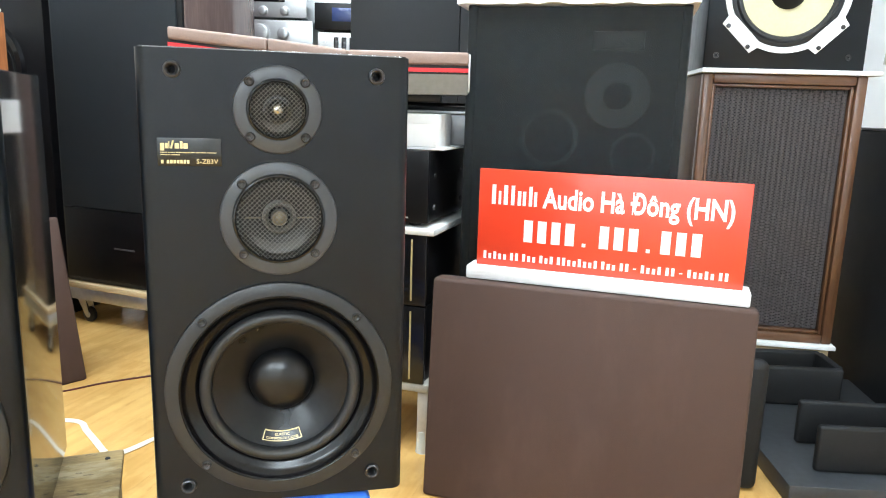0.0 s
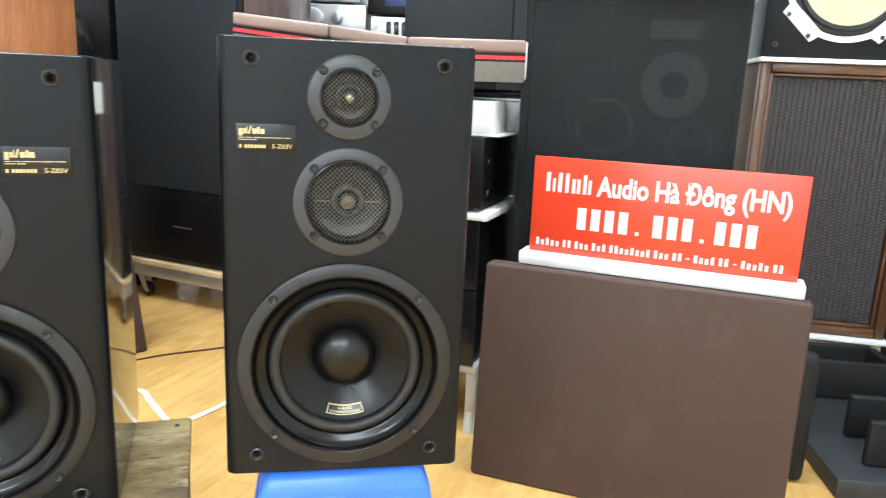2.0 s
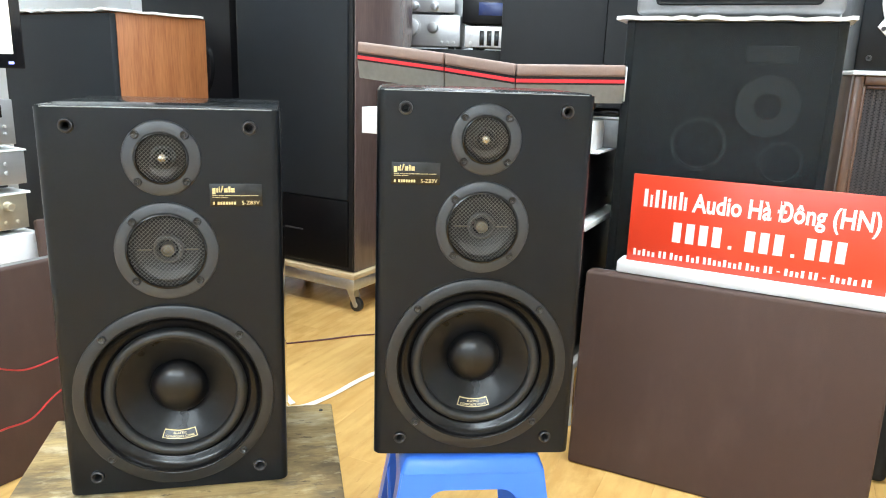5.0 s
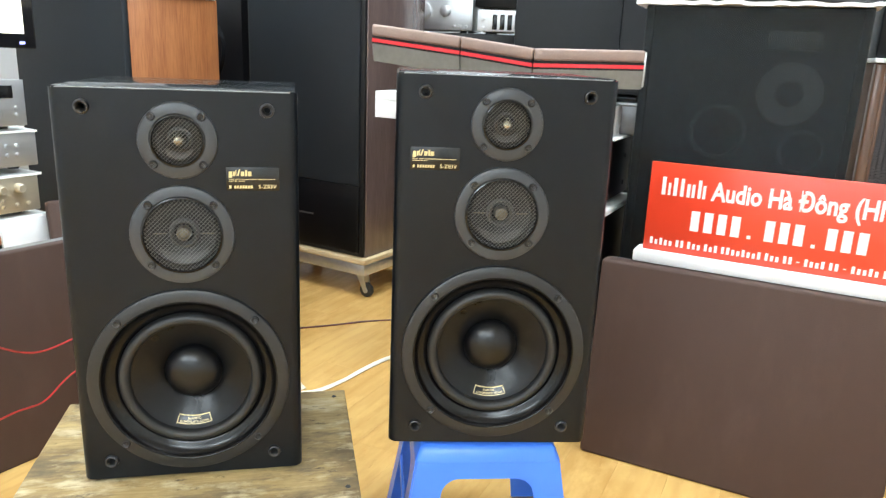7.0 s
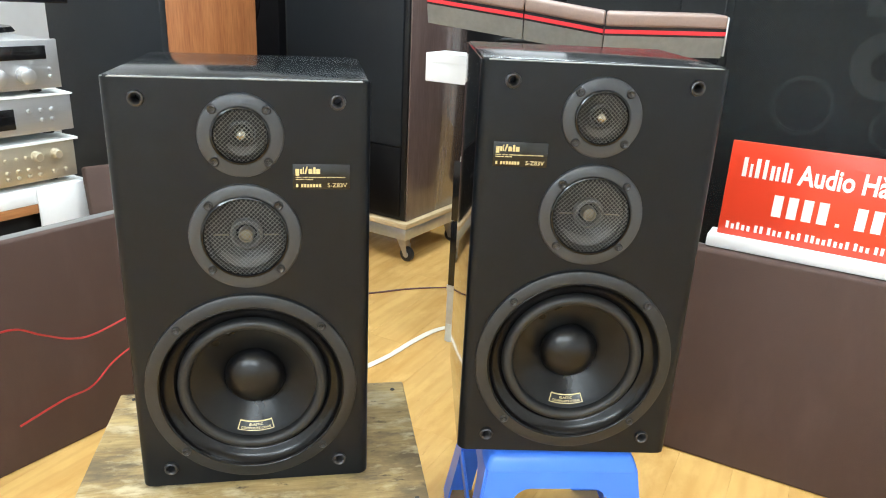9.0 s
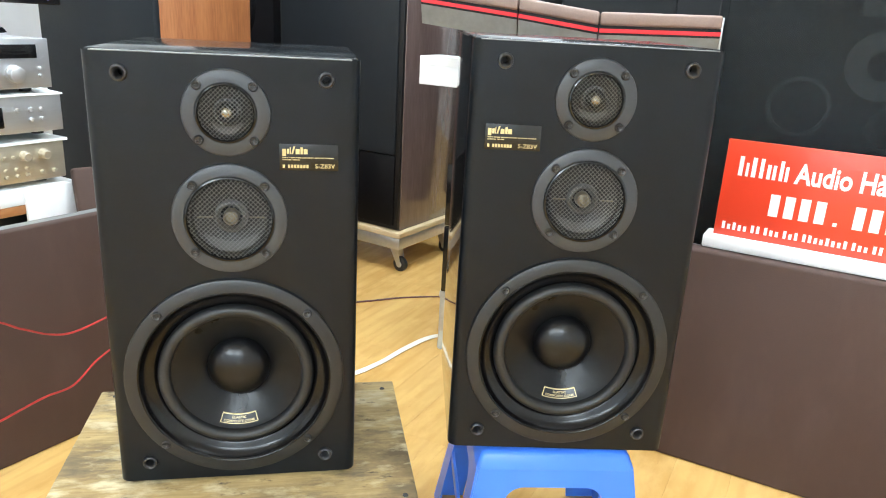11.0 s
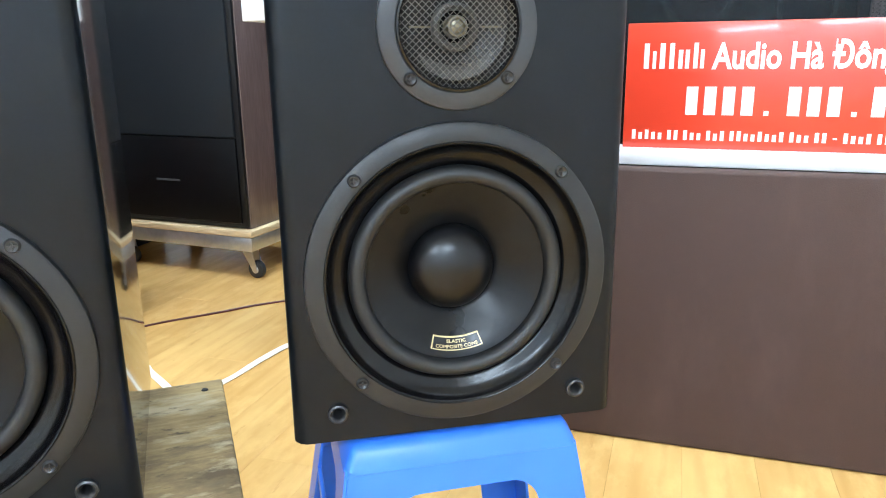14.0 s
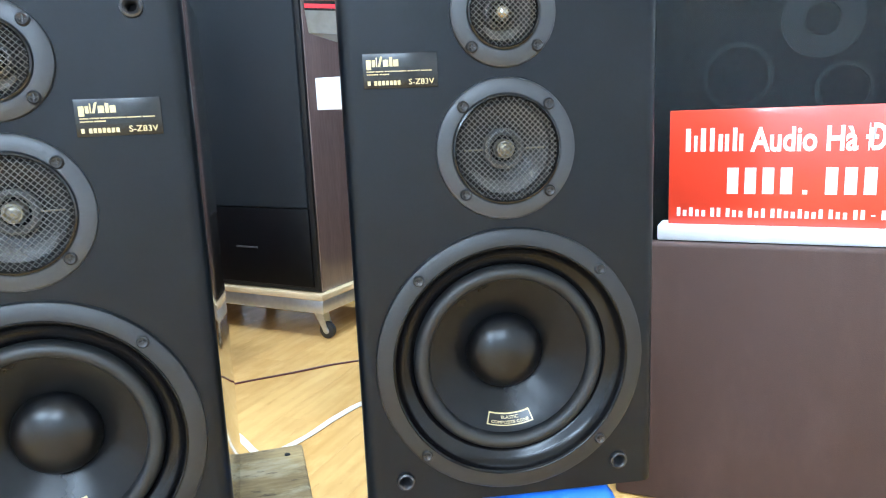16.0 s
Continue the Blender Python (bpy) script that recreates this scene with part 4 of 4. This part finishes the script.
for j in range(rows):
    for i in range(cols):
        o = 0.5 * (j % 2)
        xa = 0.043 + (i + o * 0.0) * cw
        z = 0.043 + (j + (0.5 if i % 2 else 0)) * rh
        if z + 0.70 * rh < hh - 0.043:
            box(xa + 0.04 * cw, xa + 0.96 * cw, 0.0175, 0.0225, z, z + 0.70 * rh, bm=weave)
tagged(part("woven_grille", weave, WEAVE, wd, "brown woven lattice grille", smooth=None), kind="stuff")
for z, lab, s in ((Z0 - 0.014, "white board under the walnut loudspeaker", 0.01), (Z1, "white board on the walnut loudspeaker", 0.03)):
    b = thing("shelf_board", WDM @ pose(0, 0, z), lab, "board", "white boards")
    part("board", box(-s * 0.3, WW + s, -0.03, 0.38, 0.0, 0.014, 0.003), FOAM, b)
pl = thing("plinth", WDM, "low pale wooden plinth under the walnut loudspeaker", "plinth")
part("block", box(0.0, WW, 0.0, 0.36, 0, Z0 - 0.0142, 0.003), PLY, pl)
wf = thing("monitor_loudspeaker", WDM @ pose(0.0, 0, Z1 + 0.0142), "black loudspeaker with a cream woofer in a white frame", "loudspeaker")
part("cabinet", box(-0.006, 0.456, -0.01, 0.33, 0, 0.60, 0.004), BAFFLE, wf)
CX, CZ, RF = 0.219, 0.226, 0.179
ears = []
for k in range(4):
    a = radians(45 + 90 * k)
    pts = []
    for da, r in ((-24, RF - 0.012), (-17, RF + 0.024), (17, RF + 0.024), (24, RF - 0.012)):
        pts.append((CX + r * math.cos(a + radians(da)), CZ + r * math.sin(a + radians(da))))
    ears.append(prism(pts, -0.016, -0.009))
wo = part("woofer", lathe([(RF, -0.009), (RF, -0.018), (RF - 0.014, -0.018), (RF - 0.018, -0.010), (RF - 0.018, -0.009)], CX, CZ, 80), WHITE, wf, "white cast woofer frame")
for ear in ears:
    part("frame_ear", ear, WHITE, wo)
part("surround", lathe([(RF - 0.018, -0.010), (RF - 0.026, -0.013), (0.149, -0.013), (0.143, -0.020), (0.135, -0.020), (0.130, -0.013)], CX, CZ, 80), RUBBER, wo)
part("cone", lathe([(0.131, -0.0135), (0.10, -0.0125), (0.05, -0.0115), (0.04, -0.011)], CX, CZ, 80), CREAM, wo, "cream paper cone")
part("dust_cap", lathe([(0.052, -0.0115), (0.045, -0.022), (0.03, -0.032), (0, -0.037)], CX, CZ, 48), DARK, wo)
for k in range(4):
    for da in (-13, 13):
        a = radians(45 + 90 * k + da)
        x, z = CX + (RF + 0.012) * math.cos(a), CZ + (RF + 0.012) * math.sin(a)
        part("screw", lathe([(0.0, -0.019), (0.006, -0.019), (0.007, -0.0155)], x, z, 14), SCREW, wo)
for x in (0.030, 0.408):
    part("grille_socket", lathe([(0.004, -0.005), (0.004, -0.014), (0.008, -0.014), (0.009, -0.010)], x, 0.038, 18), SCREW, wf)


# ---- black stands and slab by the walnut loudspeaker ----
def bracket_stand(m):
    s = thing("speaker_stand", m, "matt black low stand with upright bracket plates", "stand")
    part("base_plate", box(0, 0.62, 0, 0.74, 0, 0.050, 0.004), mat("stand_base_paint", (0.024, 0.027, 0.031), 0.42, var=0.3, scale=60, bump=0.08), s, "scuffed dark grey base plate")
    for y, xa, xb in ((0.075, 0.090, 0.42), (0.49, 0.105, 0.345)):
        for dy in (0.0, 0.155):
            part("bracket_plate", box(xa + dy * 0.12, xb, y + dy, y + dy + 0.022, 0.0495, 0.168, 0.008, 3), MATT, s)
        part("bracket_web", box(xb - 0.02, xb + 0.005, y + 0.02, y + 0.157, 0.0495, 0.168, 0.004), MATT, s)


bracket_stand(pose(0.822, 1.620, 0, 0, 0, -2))
sl = thing("stand_plate", pose(0.628, 1.71, 0, 0, 0, -16), "black rounded stand plate propped behind the brown panel", "stand plate")
part("plate", box(0, 0.145, 0, 0.05, 0, 0.330, 0.020, 4), MATT, sl)
bc = thing("covered_cabinet", pose(1.305, 2.05, 0, 0, 0, -6), "black cloth-covered cabinet beside the wall", "cabinet")
part("body", box(0, 0.45, 0.014, 0.5, 0, 0.86, 0.012, 3), MATT, bc)
part("front_panel", box(0.012, 0.438, 0, 0.016, 0.012, 0.848, 0.006), CLOTH, bc)
part("top_rim", box(0.004, 0.446, 0.02, 0.494, 0.8605, 0.868, 0.003), BLACK, bc)
cl = thing("cable_bundle", pose(0, 0, 0), "loose grey cables hanging beside the cream woofer loudspeaker", "cables")
for k in range(6):
    x = 1.315 + 0.012 * k
    pts = spline([(x, 2.36, 1.062), (x + 0.02 * math.sin(k), 2.34 + 0.01 * k, 1.25), (x - 0.01, 2.37, 1.45), (x + 0.02, 2.4, 1.75)], 8)
    part("cable", tube(pts, 0.004, 6), (BEIGE, WIREBLK, GREYP)[k % 3], cl)


# ---- left side: stacked units and a monitor ----
AM = pose(-1.716, 1.795, 0, 0, 0, 70)


def on_left(z, dx=0.0, dy=0.0):
    return AM @ pose(dx, dy, z)


lc = thing("media_cabinet", on_left(0.0), "low cabinet with a wooden shelf edge under the hi-fi units", "cabinet")
part("carcass", box(-0.62, 0.0, 0.03, 0.40, 0, 0.392, 0.004), BLACK, lc)
part("shelf", box(-0.63, 0.004, 0.0, 0.40, 0.393, 0.420, 0.003), wood("shelf_wood", (0.3, 0.12, 0.04), (0.45, 0.2, 0.08), 0.4, 5, (1, 12, 12)), lc, "orange-brown wooden shelf")
wb = thing("card_box", on_left(0.4203, 0.0, 0.0), "flat white carton under the champagne disc player", "box")
part("carton", box(-0.60, 0.004, 0.0, 0.30, 0, 0.048, 0.002), PAPER, wb)
wc = thing("white_card", on_left(0.300, 0.002, -0.012), "white card hanging in front of the cabinet", "card")
part("sheet", box(-0.15, -0.004, 0.0, 0.011, 0.0, 0.165, 0.001), PAPER, wc)
unit(on_left(0.472, -0.018), 0.43, 0.118, 0.33, CHAMP, CHAMP, "champagne disc player with small buttons", knobs=[(-0.115, 0.085, 0.013), (-0.060, 0.085, 0.013)], windows=[(-0.34, -0.225, 0.022, 0.062)], buttons=[(-0.20, 0.085, 0.005), (-0.17, 0.085, 0.005), (-0.145, 0.085, 0.005), (-0.035, 0.035, 0.006), (-0.07, 0.035, 0.006)] + [(-0.2 + 0.03 * i, 0.05, 0.006) for i in range(4)] + [(-0.2 + 0.03 * i, 0.032, 0.006) for i in range(4)], category="disc player")
unit(on_left(0.608, -0.011), 0.44, 0.112, 0.33, SILVER, SILVER, "silver tuner with a dark display", windows=[(-0.34, -0.165, 0.03, 0.085)], buttons=[(-0.125, 0.075, 0.006), (-0.09, 0.075, 0.006), (-0.06, 0.075, 0.006), (-0.09, 0.048, 0.006), (-0.06, 0.048, 0.006)], category="tuner")
unit(on_left(0.728, -0.031), 0.43, 0.144, 0.33, SILVER, SILVER, "silver amplifier with two round knobs", knobs=[(-0.175, 0.05, 0.022), (-0.10, 0.05, 0.022), (-0.28, 0.05, 0.018)], windows=[(-0.19, -0.035, 0.092, 0.128)], buttons=[(-0.03, 0.045, 0.005), (-0.03, 0.065, 0.005)])
for z, s in ((0.590, 2), (0.720, 5)):
    foam(on_left(z, -0.008, -0.006), 0.43, 0.32, 0.007, "white foam sheet between stacked units", 0.003, s)
mo = thing("computer_monitor", pose(-1.835, 1.968, 0.872, 0, 0, 40), "black monitor with a lit pale screen above the silver amplifier", "monitor")
part("bezel", box(-0.52, 0.0, 0.0, 0.035, 0.085, 0.43, 0.004), GLOSS, mo)
GLOW = bpy.data.materials.new("screen_light")
GLOW.use_nodes = True
GLOW.node_tree.nodes["Principled BSDF"].inputs["Emission Color"].default_value = (1.0, 0.96, 0.62, 1)
GLOW.node_tree.nodes["Principled BSDF"].inputs["Emission Strength"].default_value = 0.95
part("screen", box(-0.495, -0.03, -0.002, 0.003, 0.130, 0.405), GLOW, mo, "glowing pale yellow screen", smooth=None)
LED = bpy.data.materials.new("led_blue")
LED.use_nodes = True
LED.node_tree.nodes["Principled BSDF"].inputs["Emission Color"].default_value = (0.02, 0.08, 1.0, 1)
LED.node_tree.nodes["Principled BSDF"].inputs["Emission Strength"].default_value = 2.0
part("power_light", box(-0.045, -0.03, -0.003, 0.001, 0.098, 0.106), LED, mo, "small blue power light", smooth=None)
part("stand_neck", box(-0.29, -0.23, 0.02, 0.05, 0.012, 0.2, 0.004), GLOSS, mo)
part("stand_foot", lathe_z(0.11, 0.0, 0.014, -0.26, 0.05, 0.10, 36), GLOSS, mo)

# ---- far units ----
fc = thing("equipment_shelf", pose(-1.12, 3.50, 0), "dark equipment shelf against the back wall", "shelf")
part("carcass", box(0, 0.75, 0, 0.42, 0, 1.095, 0.004), BLACK, fc)
unit(pose(-0.665, 3.50, 1.095), 0.44, 0.160, 0.34, SILVER, SILVER, "silver integrated amplifier with a large volume knob", knobs=[(-0.375, 0.10, 0.026), (-0.245, 0.10, 0.042), (-0.135, 0.10, 0.026)], buttons=[(-0.09, 0.03, 0.007), (-0.06, 0.03, 0.007), (-0.03, 0.03, 0.007)])
unit(pose(-0.695, 3.51, 1.2552), 0.42, 0.150, 0.33, SILVER, SILVER, "silver tuner amplifier stacked above another", knobs=[(-0.2, 0.04, 0.02), (-0.28, 0.03, 0.014), (-0.33, 0.03, 0.014), (-0.1, 0.04, 0.02)], windows=[(-0.38, -0.1, 0.08, 0.12)])
unit(pose(-0.375, 3.48, 1.095), 0.262, 0.110, 0.33, CHAMP, WHITE, "small cream mixer unit with dark sliders", windows=[(-0.19 + 0.036 * i, -0.168 + 0.036 * i, 0.02, 0.09) for i in range(5)], buttons=[(-0.235, 0.03, 0.008), (-0.235, 0.07, 0.008)], category="mixer")
u = unit(pose(-0.375, 3.49, 1.206), 0.28, 0.130, 0.33, BLACK, BLACK, "black tape deck with a faint blue display", category="tape deck")
BLUED = mat("blue_display", (0.03, 0.05, 0.16), 0.2, scale=30, bump=0.0)
part("display", box(-0.2, -0.03, -0.002, 0.003, 0.05, 0.11, 0.001), BLUED, u)

# ---- cables and ribbon on the floor ----
wr = thing("speaker_wire", pose(0, 0, 0), "thin red and black speaker wire lying on the floor", "wire")
run = [(-1.62, 1.93), (-1.40, 2.00), (-1.19, 2.10), (-1.08, 2.19), (-0.95, 2.27), (-0.83, 2.35), (-0.68, 2.41), (-0.50, 2.44)]
for k, m in ((0, WIREBLK), (1, mat("dark_red_wire", (0.09, 0.010, 0.010), 0.4, scale=40, bump=0.0))):
    part("strand", tube(spline([(x + 0.004 * k, y + 0.004 * k + 0.003 * math.sin(5 * x + 3 * k), 0.0027) for x, y in run], 8), 0.0026, 8), m, wr)


def ribbon(points, width):
    bm = bmesh.new()
    pts = spline(points, 10)
    prev = None
    for i, p in enumerate(pts):
        d = (pts[min(i + 1, len(pts) - 1)] - pts[max(i - 1, 0)]).normalized()
        s = Vector((-d.y, d.x, 0)).normalized()
        tilt = 0.5 * math.sin(i * 0.13 + 0.4)
        off = width / 2 * (s * math.cos(tilt) + Vector((0, 0, 1)) * abs(math.sin(tilt)))
        low = width / 2 * (s * math.cos(tilt))
        row = [bm.verts.new(p - low), bm.verts.new(p + off), bm.verts.new(p + off + Vector((0, 0, 0.0012))), bm.verts.new(p - low + Vector((0, 0, 0.0012)))]
        if prev:
            for k in range(4):
                bm.faces.new((prev[k], prev[(k + 1) % 4], row[(k + 1) % 4], row[k]))
        else:
            bm.faces.new(row)
        prev = row
    bm.faces.new(prev[::-1])
    return bm


rb = thing("packing_strap", pose(0, 0, 0), "pale plastic packing strap lying folded on the floor", "strap")
part("strap", ribbon([(-1.16, 1.90, 0.001), (-1.08, 1.915, 0.001), (-1.01, 1.912, 0.001), (-0.965, 1.86, 0.001), (-0.905, 1.795, 0.001), (-0.86, 1.745, 0.001)], 0.017), RIBBON, rb)
part("strap", ribbon([(-0.90, 1.70, 0.0025), (-0.82, 1.735, 0.0025), (-0.765, 1.83, 0.0025), (-0.715, 1.95, 0.0025), (-0.655, 2.055, 0.0025), (-0.55, 2.13, 0.0025)], 0.017), RIBBON, rb)
lw = thing("loose_wire", pose(0, 0, 0), "thin red wires hanging from the loudspeaker's back", "wire")
for pts in ([(-1.24, 0.80, 0.45), (-1.24, 0.952, 0.432), (-1.24, 1.03, 0.386), (-1.24, 1.10, 0.344), (-1.235, 1.166, 0.323), (-1.20, 1.26, 0.335), (-1.08, 1.27, 0.40), (-0.90, 1.215, 0.42)], [(-1.24, 0.945, 0.233), (-1.24, 1.061, 0.222), (-1.24, 1.146, 0.206), (-1.235, 1.217, 0.23), (-1.20, 1.26, 0.262), (-1.08, 1.27, 0.35), (-0.90, 1.215, 0.40)]):
    part("strand", tube(spline(pts, 8), 0.0021, 6), WIRERED, lw)

# ---- floor planks ----
PW, PL = 0.125, 1.2


def plank_bm():
    return box(0.0001, PL - 0.0001, 0.0001, PW - 0.0001, -0.010, 0.0, 0.0003, 1)


plank_mesh = mesh_of("plank", plank_bm(), FLOORW)
turn = Matrix.Rotation(radians(74), 4, "Z")
sides = [((X0 + 0.002, 0, 0), (-1, 0, 0)), ((X1 - 0.002, 0, 0), (1, 0, 0)), ((0, Y0 + 0.002, 0), (0, -1, 0)), ((0, Y1 - 0.002, 0), (0, 1, 0))]
for r in range(-40, 44):
    for c in range(-6, 6):
        m = turn @ Matrix.Translation((c * PL + (r * 0.437 % 1) * PL, r * PW, 0))
        cs = [m @ Vector((x, y, 0)) for x in (0, PL) for y in (0, PW)]
        inside = [X0 < p.x < X1 and Y0 < p.y < Y1 for p in cs]
        if max(p.x for p in cs) < X0 or min(p.x for p in cs) > X1 or max(p.y for p in cs) < Y0 or min(p.y for p in cs) > Y1:
            continue
        me = plank_mesh
        if not all(inside):
            # sawn off at the walls
            bm = plank_bm()
            inv = m.inverted()
            for co, no in sides:
                g = bm.verts[:] + bm.edges[:] + bm.faces[:]
                if g:
                    bmesh.ops.bisect_plane(bm, geom=g, plane_co=inv @ Vector(co), plane_no=inv.to_3x3() @ Vector(no), clear_outer=True)
            if not bm.faces:
                bm.free()
                continue
            me = mesh_of("plank", bm, FLOORW)
        pk = new("plank", me)
        pk.parent = floor
        pk.matrix_local = m
